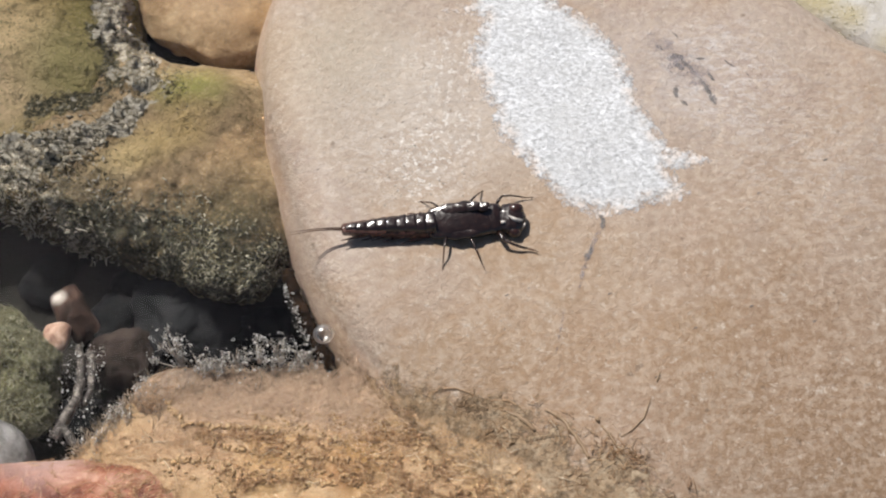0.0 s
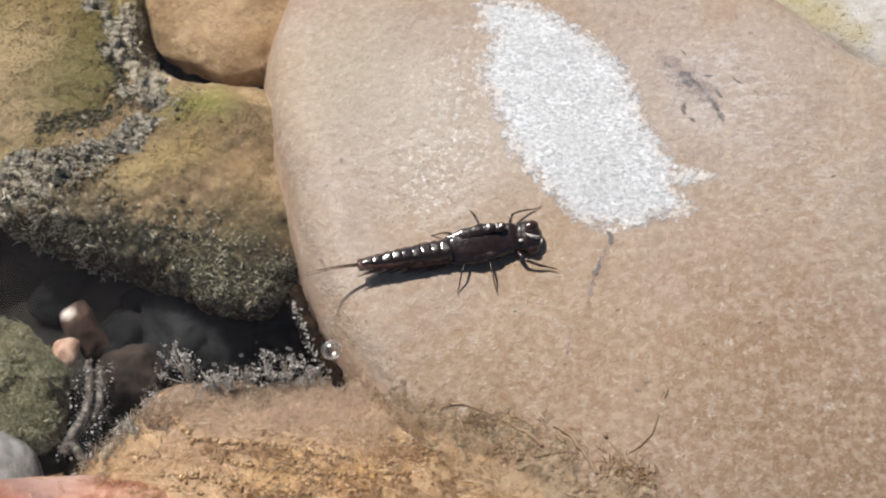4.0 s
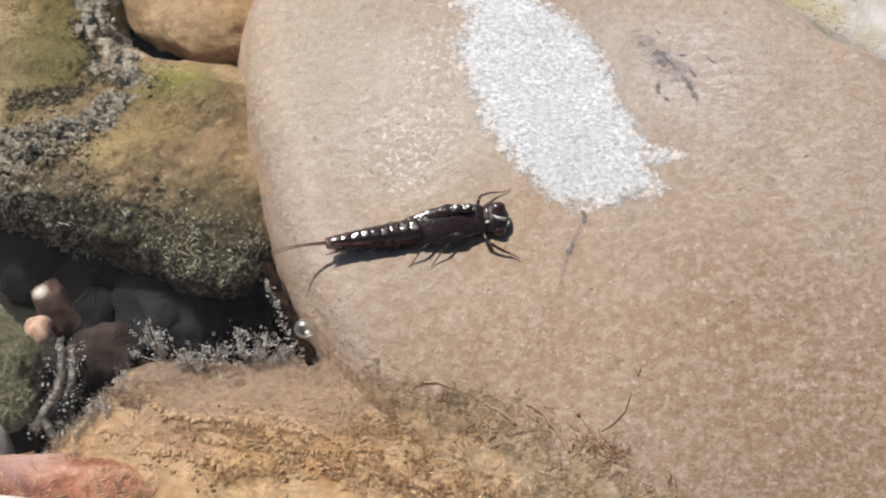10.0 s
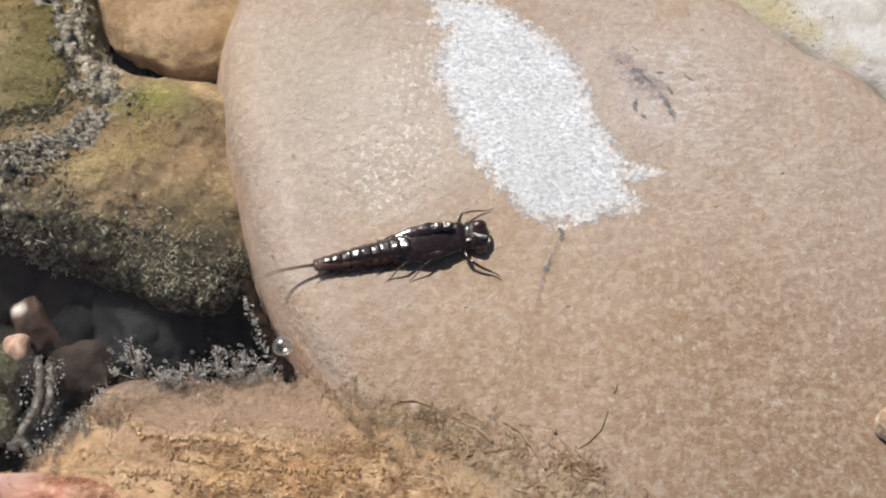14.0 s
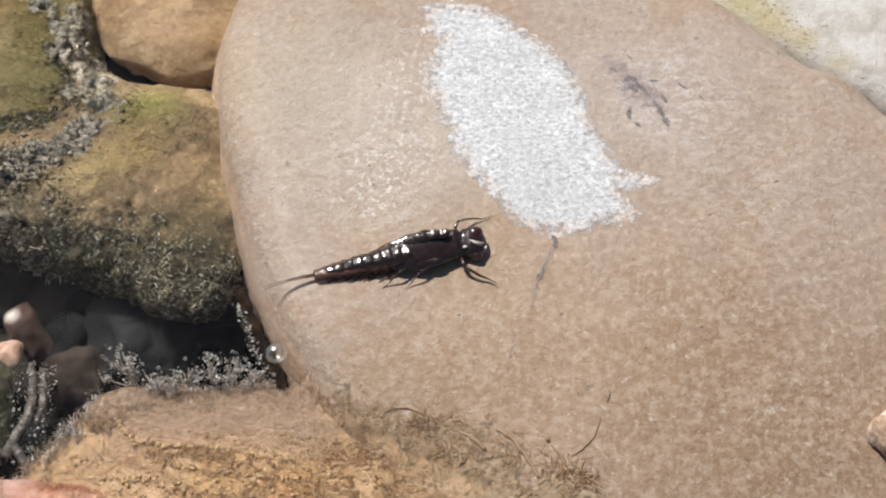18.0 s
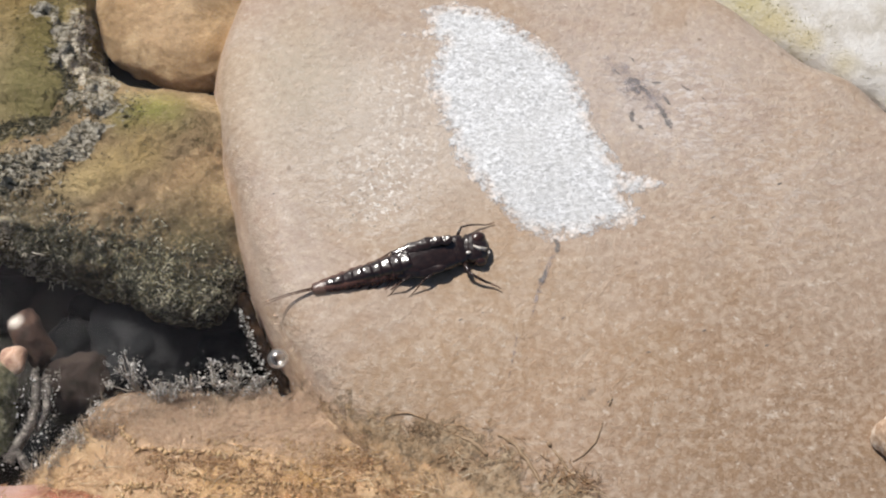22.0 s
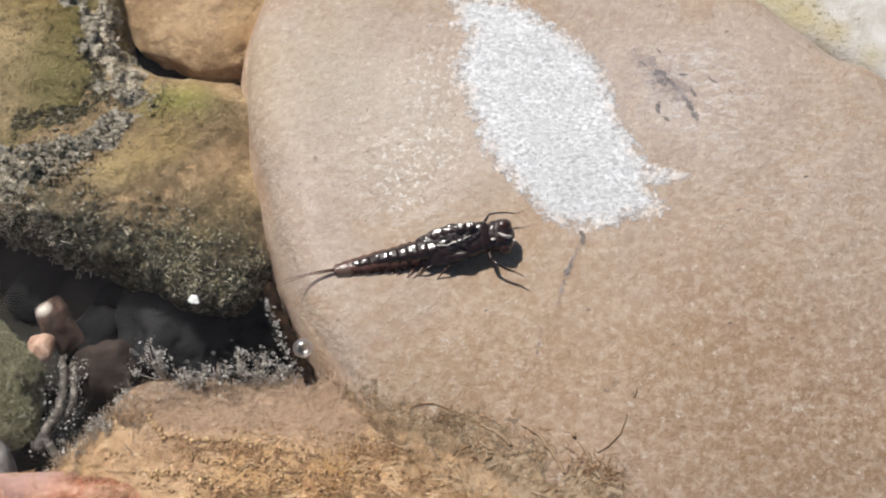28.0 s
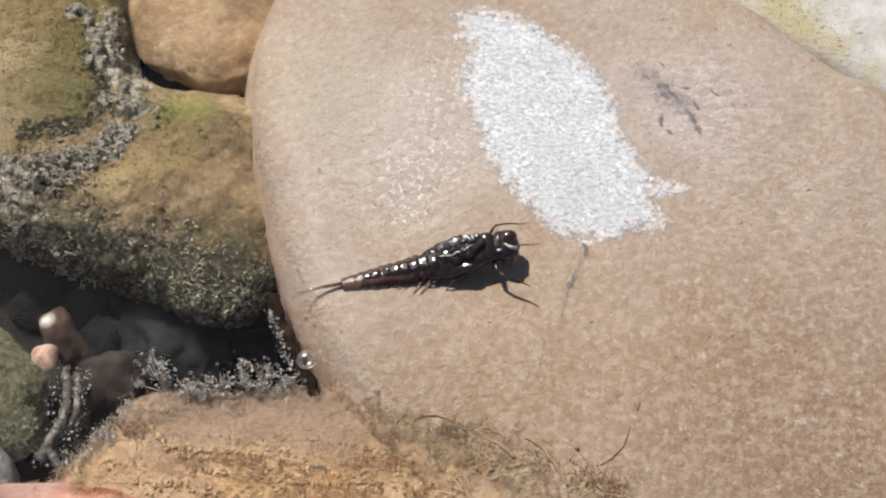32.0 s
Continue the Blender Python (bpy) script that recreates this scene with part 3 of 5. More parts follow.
def water_sheet():
    verts, seg = [(0, 0, WATER_Z)], 64
    radii = [20 * 1.25 ** k for k in range(22)]
    for r in radii:
        for j in range(seg):
            a = 2 * math.pi * j / seg
            verts.append((r * math.cos(a), r * math.sin(a), WATER_Z))
    faces = [(0, 1 + j, 1 + (j + 1) % seg) for j in range(seg)] + dome_faces(len(radii), seg)
    ob = mesh_object("water", verts, faces, WATER)
    ob.visible_shadow = False
    return tagged(ob, "clear shallow stream water between the stones", "water", "", "structure")


WATER_Z = -3.4
stream_bed()
water_sheet()

# ---------- the big tan boulder ----------
B_CENTRE = (14.0, 8.0)
B_OUTLINE = [(8, 32.5), (21, 28.1), (40, 25.1), (64, 25.6), (81, 29.1), (99, 33.4), (120, 37.1), (135, 38.2), (148, 35.5), (158, 32.6),
             (168, 29.7), (180, 27.5), (191, 26.4), (203, 26.2), (212, 26.1), (227, 26.8), (238, 28.6), (252, 30.3), (270, 33.5), (289, 38.0),
             (308, 41.0), (329, 39.0), (349, 34.5)]
B_HIGH = 11.0


def outline_radius(deg, pairs):
    """The radius of a closed outline at an angle, smooth between the given pairs."""
    deg %= 360
    total = weight = 0.0
    for a, r in pairs:
        d = (deg - a + 180) % 360 - 180
        w = math.exp(-(d / 9.0) ** 2)
        total, weight = total + w * r, weight + w
    return total / weight


B_TABLE = [outline_radius(k, B_OUTLINE) for k in range(361)]


def boulder_radius(deg):
    deg %= 360
    k = int(deg)
    return B_TABLE[k] + (B_TABLE[k + 1] - B_TABLE[k]) * (deg - k)


def boulder_top(x, y):
    """The height of the boulder's upper side, in mm."""
    dx, dy = x - B_CENTRE[0], y - B_CENTRE[1]
    rho = min(1.0, math.hypot(dx, dy) / boulder_radius(math.degrees(math.atan2(dy, dx))))
    front = max(0.0, -2.0 - y) * max(0.0, min(1.0, (15.0 - x) / 11.0))
    z = -1.1 + 0.03 * (y - 8) - 0.016 * front * front / (1 + front * 0.03)
    side = max(0.0, (x - 16.0) * 0.5 + (-2.0 - y) * 0.8)
    z -= 0.0018 * side * side * max(0.0, min(1.0, (x - 8.0) / 8.0))
    low = max(0.0, -8.0 - y)
    z -= 0.0025 * low * low * max(0.0, min(1.0, (x - 2.0) / 10.0))
    z -= B_HIGH * (1 - math.sqrt(max(0.0, 1 - rho ** 22)))
    return z + 0.28 * fbm(Vector((x * 0.07, y * 0.07, 0.5)), 3) + 0.05 * fbm(Vector((x * 0.5, y * 0.5, 7.5)), 3)


def boulder():
    verts, seg = [], 240
    rhos = [k / 60 * 0.9 for k in range(1, 61)] + [0.9 + 0.1 * math.sin(math.pi / 2 * k / 16) for k in range(1, 17)]
    verts.append((*B_CENTRE, boulder_top(*B_CENTRE)))
    for rho in rhos:
        for j in range(seg):
            a = 2 * math.pi * j / seg
            r = rho * boulder_radius(math.degrees(a))
            x, y = B_CENTRE[0] + r * math.cos(a), B_CENTRE[1] + r * math.sin(a)
            verts.append((x, y, boulder_top(x, y)))
    for rho, z in ((0.99, -13.5), (0.93, -15.5), (0.7, -17.0)):
        for j in range(seg):
            a = 2 * math.pi * j / seg
            r = rho * boulder_radius(math.degrees(a))
            x, y = B_CENTRE[0] + r * math.cos(a), B_CENTRE[1] + r * math.sin(a)
            verts.append((x, y, min(z, boulder_top(x, y) - 1)))
    n = len(rhos) + 3
    faces = [(0, 1 + j, 1 + (j + 1) % seg) for j in range(seg)] + dome_faces(n, seg)
    faces.append(tuple(1 + (n - 1) * seg + j for j in reversed(range(seg))))
    ob = mesh_object("boulder", verts, faces, BOULDER)
    return tagged(ob, "large smooth tan river boulder with pale speckles, breaking the water", "boulder")


BIG = boulder()


def inside(x, y, poly):
    hit, far = False, 1e9
    for (ax, ay), (bx, by) in zip(poly, poly[1:] + poly[:1]):
        if (ay > y) != (by > y) and x < (bx - ax) * (y - ay) / (by - ay) + ax:
            hit = not hit
        ex, ey = bx - ax, by - ay
        k = max(0, min(1, ((x - ax) * ex + (y - ay) * ey) / (ex * ex + ey * ey)))
        far = min(far, math.hypot(x - ax - k * ex, y - ay - k * ey))
    return far if hit else -far


PATCH_EDGE = [(1.6, 26.2), (3.9, 27.0), (6.9, 26.6), (8.1, 25.9), (9.3, 24.8), (11.2, 23.2), (13.0, 21.4), (14.4, 19.6), (15.0, 17.2), (15.4, 15.1), (16.3, 12.7),
              (17.5, 10.5), (19.5, 9.7), (20.9, 9.0), (17.5, 8.3), (18.2, 7.3), (18.9, 6.1), (15.9, 5.2), (14.7, 4.6), (11.6, 4.2), (9.2, 5.1), (7.7, 6.9), (5.9, 9.1),
              (4.4, 11.5), (3.7, 13.7), (2.7, 16.6), (1.8, 18.6), (2.6, 21.0), (3.2, 23.0), (0.6, 23.3), (-0.5, 23.4), (0.6, 23.7), (2.2, 24.2)]


def thin_patch(name, poly, step, thick, ragged, material, label, rough=0.5, soft=0.35, grow=0.0):
    """A thin crust that lies on the boulder: it sinks into the stone outside its ragged outline."""
    xs, ys = [p[0] for p in poly], [p[1] for p in poly]
    nx, ny = int((max(xs) - min(xs) + 2) / step), int((max(ys) - min(ys) + 2) / step)
    verts, index, faces, edge = [], {}, [], []
    for i in range(nx):
        for j in range(ny):
            x, y = min(xs) - 1 + i * step, min(ys) - 1 + j * step
            d = inside(x, y, poly) + grow + ragged * (fbm(Vector((x * 0.55, y * 0.55, 2.2)), 3) + 0.9 * fbm(Vector((x * 2.2, y * 2.2, 5.2)), 3))
            if d < -0.8:
                continue
            h = thick * max(-1.0, min(1.0, d / soft))
            index[i, j] = len(verts)
            edge.append(d)
            verts.append((x, y, boulder_top(x, y) + h + (rough * thick * fbm(Vector((x * 2.6, y * 2.6, 4.4)), 3) if d > 0 else 0)))
    for (i, j), a in index.items():
        q = [index.get(k) for k in ((i + 1, j), (i + 1, j + 1), (i, j + 1))]
        if None not in q:
            faces.append((a, *q))
    ob = mesh_object(name, verts, faces, material, BIG, label=label)
    ob.data.attributes.new("edge", "FLOAT", "POINT").data.foreach_set("value", edge)
    return ob


MAT_EDGE = [(-9.2, -5.4), (-7.0, -6.2), (-3.5, -7.8), (2.7, -9.2), (6.8, -10.8), (10.7, -13.4), (16.0, -16.2), (20.0, -18.5), (20.0, -23.0), (-4.0, -23.0), (-7.0, -13.0)]
thin_patch("algae_mat", MAT_EDGE, 0.2, 0.14, 1.3, ALGAE_FILM, "soft brown algae mat", 0.9, 1.6)
thin_patch("lime_patch", PATCH_EDGE, 0.15, 0.06, 0.30, LIME, "rough white dried lime patch, glare put into its colour", grow=0.12)

# dark slate stains and flecks on the boulder
def smear(name, points, radii, material, label, seed):
    """A flat streak that follows the boulder's surface."""
    verts, edge, cols, n = [], [], (-1, -0.7, -0.35, 0, 0.35, 0.7, 1), len(points) - 1
    for i in range(n * 4 + 1):
        k, w = min(i // 4, n - 1), i / 4 - min(i // 4, n - 1)
        a, b = points[k], points[k + 1]
        x, y, r = a[0] + (b[0] - a[0]) * w, a[1] + (b[1] - a[1]) * w, radii[k] + (radii[k + 1] - radii[k]) * w
        dx, dy = b[0] - a[0], b[1] - a[1]
        ln = math.hypot(dx, dy) or 1
        for s in cols:
            d = (r * s + 0.3 * r * fbm(Vector((x * 1.2, y * 1.2, seed)), 3)) * (1 + 0.4 * fbm(Vector((x * 2, y * 2, seed + s)), 2))
            px, py = x - dy / ln * d, y + dx / ln * d
            verts.append((px, py, boulder_top(px, py) + (0.045 if abs(s) < 1 else 0.01)))
            edge.append(min(1.0, 1.6 * (1 - abs(s))) * min(1.0, 4 * i / (n * 4), 4 * (1 - i / (n * 4))))
    ob = mesh_object(name, verts, [tuple(reversed(f)) for f in grid_faces(n * 4 + 1, len(cols), False)], material, BIG, label=label)
    ob.data.attributes.new("edge", "FLOAT", "POINT").data.foreach_set("value", edge)
    return ob


for pts, rad, seed in (
    ([(18.2, 19.4), (19.0, 18.9), (19.8, 17.8), (20.3, 17.1)], (0.1, 0.28, 0.2, 0.1), 1),
    ([(20.4, 16.9), (20.8, 16.3), (21.3, 15.0), (21.6, 13.7)], (0.1, 0.26, 0.34, 0.12), 2),
    ([(18.7, 16.4), (18.4, 15.4), (18.6, 14.9)], (0.15, 0.34, 0.12), 3),
    ([(18.7, 14.8), (19.1, 14.3), (19.5, 13.9)], (0.12, 0.26, 0.12), 8),
    ([(20.1, 13.8), (20.3, 13.7), (20.6, 13.6)], (0.08, 0.2, 0.06), 15),
    ([(18.0, 18.5), (18.7, 19.0), (19.4, 18.8)], (0.1, 0.34, 0.12), 4),
    ([(18.4, 17.8), (18.9, 18.2), (19.3, 17.5)], (0.1, 0.3, 0.1), 16),
    ([(22.6, 18.6), (23.0, 18.1), (23.5, 17.8)], (0.05, 0.13, 0.04), 9),
    ([(21.1, 17.6), (21.4, 17.0), (21.7, 16.4)], (0.06, 0.18, 0.05), 17),
    ([(18.6, 21.4), (18.9, 21.0), (19.1, 20.7)], (0.04, 0.13, 0.04), 18),
    ([(17.2, 20.0), (17.5, 19.8), (17.8, 19.5)], (0.04, 0.12, 0.04), 19),
    ([(20.2, 18.6), (20.7, 18.75), (21.2, 18.7)], (0.05, 0.16, 0.05), 20),
    ([(24.2, 17.3), (24.4, 17.0), (24.7, 16.7)], (0.04, 0.1, 0.03), 21),
    ([(11.0, 4.75), (11.4, 4.6), (11.9, 4.45)], (0.05, 0.09, 0.06), 6),
    ([(11.8, 4.5), (12.0, 4.0), (12.0, 3.1), (11.8, 2.7)], (0.08, 0.24, 0.26, 0.05), 5),
    ([(11.3, 2.2), (11.0, 1.4), (10.7, 0.7), (10.4, -0.2)], (0.06, 0.14, 0.3, 0.06), 12),
):
    smear("stain", pts, rad, STAIN, "slate-grey stain", seed)
for pts, rad, seed in (
    ([(16.4, 21.4), (17.8, 20.0), (19.2, 18.4), (20.4, 16.8), (21.4, 15.0)], (0.4, 1.3, 1.7, 1.4, 0.3), 7),
    ([(12.0, 3.6), (11.4, 2.2), (10.4, -0.4), (9.8, -2.6)], (0.1, 0.26, 0.22, 0.06), 11),
    ([(8.9, -3.0), (8.5, -5.0), (8.0, -7.2)], (0.05, 0.14, 0.05), 22),
    ([(18.0, 18.8), (18.9, 18.2), (20.0, 17.4)], (0.4, 1.1, 0.3), 14),
):
    smear("faint_stain", pts, rad, FAINT, "faint mauve-grey stain", seed)
for x, y in ((12.2, -2.4), (18.2, -5.2), (-9.8, 8.2), (4.6, -2.6), (22.5, -3.4), (27.0, -4.6), (-3.2, 12.5), (24.0, 6.0), (29.5, 9.0), (15.2, -9.0)):
    smear("fleck", [(x - 0.22, y - 0.1), (x, y), (x + 0.24, y + 0.12)], (0.03, 0.11, 0.02), STAIN, "", x)

# ---------- the stones round it ----------
def near_line(x, y, line, width):
    d = min(abs(inside_line(x, y, a, b)) for a, b in zip(line, line[1:]))
    return max(0.0, 1 - d / width)


def inside_line(x, y, a, b):
    ex, ey = b[0] - a[0], b[1] - a[1]
    k = max(0, min(1, ((x - a[0]) * ex + (y - a[1]) * ey) / (ex * ex + ey * ey)))
    return math.hypot(x - a[0] - k * ex, y - a[1] - k * ey)


CRUST_LINE = [(-29.5, 27.5), (-27.3, 23.5), (-25.6, 20.5), (-24.0, 18.4), (-24.0, 16.4), (-26.2, 14.2), (-30.5, 11.8), (-36.0, 10.0)]


def crust_cover(w):
    """How thick the grey crust lies at a place on the waterline, 0 to 1."""
    return max(0.0, min(1.0, 1.5 * near_line(w.x, w.y, CRUST_LINE, 2.9) + 0.85 * fbm(Vector((w.x * 0.45, w.y * 0.45, 1)), 3)
                        + 0.55 * max(0.0, min(1.0, (-26.5 - w.x) / 5)) * (4.5 < w.y < 13) - 0.22)) * (w.y < 32)


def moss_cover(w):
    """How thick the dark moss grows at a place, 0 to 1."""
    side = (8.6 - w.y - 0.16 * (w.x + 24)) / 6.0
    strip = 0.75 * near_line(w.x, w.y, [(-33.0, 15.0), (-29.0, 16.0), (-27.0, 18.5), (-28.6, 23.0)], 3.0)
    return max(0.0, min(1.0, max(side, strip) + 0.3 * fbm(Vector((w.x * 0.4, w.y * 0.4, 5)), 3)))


def painted(ob, at):
    """Keep both covers on a stone's vertices, for its material."""
    places = [at @ (v.co / MM) for v in ob.data.vertices]
    for key, cover in (("crust", crust_cover), ("moss", moss_cover)):
        ob.data.attributes.new(key, "FLOAT", "POINT").data.foreach_set("value", [cover(w) for w in places])


def rugged_b(q):
    """Low tussocks all over, coarse on the mossy side."""
    w = B_POSE @ q
    side = max(0.0, min(1.0, (9.5 - w.y - 0.30 * (w.x + 24)) / 5.0))
    shape = -2.6 * max(0.0, min(1.0, (-25 - w.x) / 8)) * max(0.0, min(1.0, (8 - w.y) / 5)) + 1.6 * max(0.0, min(1.0, (w.x + 24) / 8)) * max(0.0, min(1.0, (w.y - 13) / 4))
    shape += 2.4 * max(0.0, min(1.0, (w.x + 22) / 6)) * max(0.0, min(1.0, (6.5 - w.y) / 4))
    return shape + (0.10 + 0.30 * side) * fbm(q * 1.1, 3) + 0.7 * max(0.0, fbm(q * 0.22 + Vector((9, 2, 4)), 3)) * (0.3 + 0.7 * side) + 0.75 * crust_cover(w) * (fbm(q * 1.3, 4) + 0.25) + 0.35 * moss_cover(w) * fbm(q * 1.6 + Vector((5, 5, 5)), 3)


def rugged_a(q):
    return rugged_soft(q) + 0.75 * crust_cover(A_POSE @ q) * (fbm(q * 1.3, 4) + 0.25)


def rugged_soft(q):
    return 0.14 * fbm(q * 0.9, 3) + 0.35 * fbm(q * 0.3, 2)


STONE_A = stone("algae_stone", "broad olive and orange algae-covered stone at the waterline", (-39, 24, -8.4), (13.0, 14.5, 6.2), MOSS_A, (0, -2, 8),
                power=3.2, amp=0.07, freq=0.11, seed=1, rings=150, seg=320, rugged=rugged_a)
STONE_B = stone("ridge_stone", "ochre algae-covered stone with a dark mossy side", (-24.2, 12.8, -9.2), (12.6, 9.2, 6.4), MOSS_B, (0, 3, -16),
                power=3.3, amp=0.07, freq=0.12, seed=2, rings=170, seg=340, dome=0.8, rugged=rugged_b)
stone("brown_stone", "orange-brown algae-filmed rounded stone", (-16.0, 34.5, -8.2), (9.6, 12.6, 5.0), MOSS_C, (0, 0, -40),
                power=2.5, amp=0.05, freq=0.12, seed=3, rings=100, seg=160, rugged=rugged_soft)
painted(STONE_A, A_POSE)
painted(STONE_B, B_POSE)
STONE_D = stone("green_stone", "green algae-covered stone in the dark pool", (-37.6, -5.6, -10.8), (8.0, 6.2, 4.0), MOSS_D, (0, 8, -30),
                power=2.4, amp=0.13, freq=0.25, seed=4, rings=50, seg=80)
stone("grey_stone", "smooth plain grey stone under water", (-36.4, -14.0, -10.5), (6.2, 5.6, 4.6), GREY_ROCK, (0, 6, -20), power=2.3, amp=0.03, seed=5)
STONE_F = stone("red_stone", "smooth red-brown stone under water", (-17.0, -18.4, -10.2), (27.0, 5.6, 5.2), RED_ROCK, (0, 4, 2),
                power=2.6, amp=0.05, freq=0.09, seed=6, rings=60, seg=100)
stone("white_stone", "off-white smooth stone at the edge", (-29.5, -24.1, -8.2), (13.0, 7.6, 6.2), WHITE_ROCK, (0, 0, -6), power=2.4, amp=0.03, seed=7)
STONE_H = stone("brown_algae_stone", "brown stone covered in fuzzy filamentous algae", (-6.2, -17.0, -9.1), (20.5, 10.8, 5.0), ALGAE_ROCK, (0, 0, -4),
                power=2.5, amp=0.08, freq=0.12, seed=8, rings=80, seg=130)
STONE_I = stone("cream_stone", "pale cream stone with yellow-green algae along its edge", (43.0, 37.2, -8.4), (16.6, 17.0, 6.5), CREAM_ROCK, (0, 0, -36),
                power=7.0, amp=0.03, freq=0.08, seed=9, rings=60, seg=90)
STONE_J = stone("mossy_stone", "dark mossy stone in the gap behind the boulder", (27.8, 33.4, -7.4), (2.6, 4.0, 5.0), MOSS_D, (0, 0, 10), power=2.5, amp=0.08, seed=10)
stone("small_pebble", "small pale tan pebble lying on the boulder", (35.6, -11.8, boulder_top(35.6, -11.8) + 0.75), (1.9, 1.6, 1.2), TAN_ROCK, (0, 5, 30),
      category="pebble", power=4.0, amp=0.12, freq=0.5, seed=11, rings=20, seg=30)

# pebbles on the bed of the pool, most coloured near-black for its shade
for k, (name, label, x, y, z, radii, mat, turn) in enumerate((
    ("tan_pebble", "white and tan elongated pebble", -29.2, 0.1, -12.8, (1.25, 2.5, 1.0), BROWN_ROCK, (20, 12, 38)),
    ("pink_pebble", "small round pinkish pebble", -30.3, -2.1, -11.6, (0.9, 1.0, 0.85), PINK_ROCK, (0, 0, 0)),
    ("grey_pebble", "dull grey pebble on the bed", -26.4, 0.2, -14.0, (1.9, 2.4, 1.6), SHADED_ROCK, (0, 0, -30)),
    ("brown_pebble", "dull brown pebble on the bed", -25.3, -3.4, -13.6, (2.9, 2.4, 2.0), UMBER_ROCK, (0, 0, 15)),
    ("slate_pebble", "large rounded grey pebble, coloured darker for the pool's shade", -20.0, 0.6, -13.6, (4.6, 4.6, 2.9), SLATE, (0, 0, 10)),
    ("shaded_pebble", "wet pebble under water, the pool's shade put into its colour", -25.0, 3.8, -14.2, (2.2, 1.6, 1.5), SHADED_ROCK, (0, 0, 40)),
    ("shaded_pebble", "wet pebble under water, the pool's shade put into its colour", -32.6, 4.4, -15.4, (2.4, 1.8, 1.4), SHADED_ROCK, (0, 0, 70)),
    ("shaded_pebble", "wet pebble under water, the pool's shade put into its colour", -14.8, -0.8, -13.9, (2.6, 2.2, 1.9), SHADED_ROCK, (0, 0, 5)),
    ("shaded_pebble", "wet pebble under water, the pool's shade put into its colour", -27.2, -8.6, -13.6, (2.4, 2.0, 1.5), SHADED_ROCK, (0, 0, -20)),
    ("shaded_pebble", "wet pebble under water, the pool's shade put into its colour", -22.4, 4.0, -14.4, (1.7, 1.5, 1.4), SHADED_ROCK, (0, 0, 12)),
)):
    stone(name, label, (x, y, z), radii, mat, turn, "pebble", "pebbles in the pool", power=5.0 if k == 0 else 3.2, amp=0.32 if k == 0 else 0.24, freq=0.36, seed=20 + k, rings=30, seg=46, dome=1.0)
STONE_K = stone("pinkish_stone", "small smooth pinkish stone half sunk in algae", (-20.3, -8.6, -7.2), (2.6, 2.0, 1.7), PINK_ALGAE_ROCK, (0, 0, 20), amp=0.05, freq=0.3, seed=40, rings=24, seg=36)


# ---------- growth on the stones ----------
CRUST_THREAD = algae_material("pale_crust_threads", (0.25, 0.215, 0.155), (0.42, 0.375, 0.295), (0.64, 0.59, 0.50))


def crust_weight(x, y, z, n):
    return near_line(x, y, CRUST_LINE, 2.5) ** 0.8 * (n.z > -0.3) * max(0.0, fbm(Vector((x * 0.75, y * 0.75, 1)), 3) + 0.22) ** 0.7


for host, count, seed in ((STONE_A, 260, 3), (STONE_B, 260, 4)):
    strands("crust_threads", [(q + n * 0.15, n) for q, n in surface_points(host, 500, crust_weight, seed + 90)], (0.25, 0.7), 0.035, CRUST_THREAD,
            "pale grey flaky crust of dried algae along the waterline", "crust", seed + 90, 0.7, 1.6)
    lumps("crust", surface_points(host, count, crust_weight, seed), (0.05, 0.36), CRUST, "grey-white crusty grains of dried algae along the waterline", "crust",
          0.22, 0.4, seed, 0.7)


def side_crust(x, y, z, n):
    return (n.z > -0.2) * (y < 13) * (y > 4) * max(0.0, min(1.0, (-25.5 - x) / 4)) * max(0.0, fbm(Vector((x * 0.5, y * 0.5, 31)), 3) + 0.25)


for host, seed in ((STONE_A, 101), (STONE_B, 102)):
    strands("crust_threads", [(q + n * 0.25, n) for q, n in surface_points(host, 900, side_crust, seed)], (0.25, 0.7), 0.05, CRUST_THREAD,
            "pale grey flecks of crust over the moss", "crust", seed, 0.7, 1.6)


def moss_weight(x, y, z, n):
    front = (n.y < 0.2) * max(0.0, min(1.0, (9.0 - y - 0.20 * (x + 24)) / 6.0)) * (z > (-8.2 if x < -18 else -8.9))
    return front * max(0.0, fbm(Vector((x * 0.4, y * 0.4, 5)), 3) + 0.35)


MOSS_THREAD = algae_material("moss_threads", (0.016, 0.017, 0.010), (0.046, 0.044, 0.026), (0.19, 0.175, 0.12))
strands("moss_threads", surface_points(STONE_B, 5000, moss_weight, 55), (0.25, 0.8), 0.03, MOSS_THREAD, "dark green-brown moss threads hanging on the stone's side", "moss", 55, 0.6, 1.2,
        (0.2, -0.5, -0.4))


PALE_MOSS = algae_material("pale_moss_tips", (0.16, 0.145, 0.085), (0.34, 0.31, 0.21), (0.66, 0.62, 0.50))
strands("moss_tips", [(q + n * 0.15, n) for q, n in surface_points(STONE_B, 1000, lambda x, y, z, n: moss_weight(x, y, z, n) * (0.25 + max(0.0, min(1.0, (x + 24) / 7))), 58)], (0.22, 0.55), 0.055,
        PALE_MOSS, "pale leafy tips among the dark moss", "moss", 58, 0.8, 1.6)


def crust_moss(x, y, z, n):
    return near_line(x, y, CRUST_LINE, 4.0) * (n.z > -0.3) * max(0.0, fbm(Vector((x * 0.3, y * 0.3, 21)), 3) + 0.15)


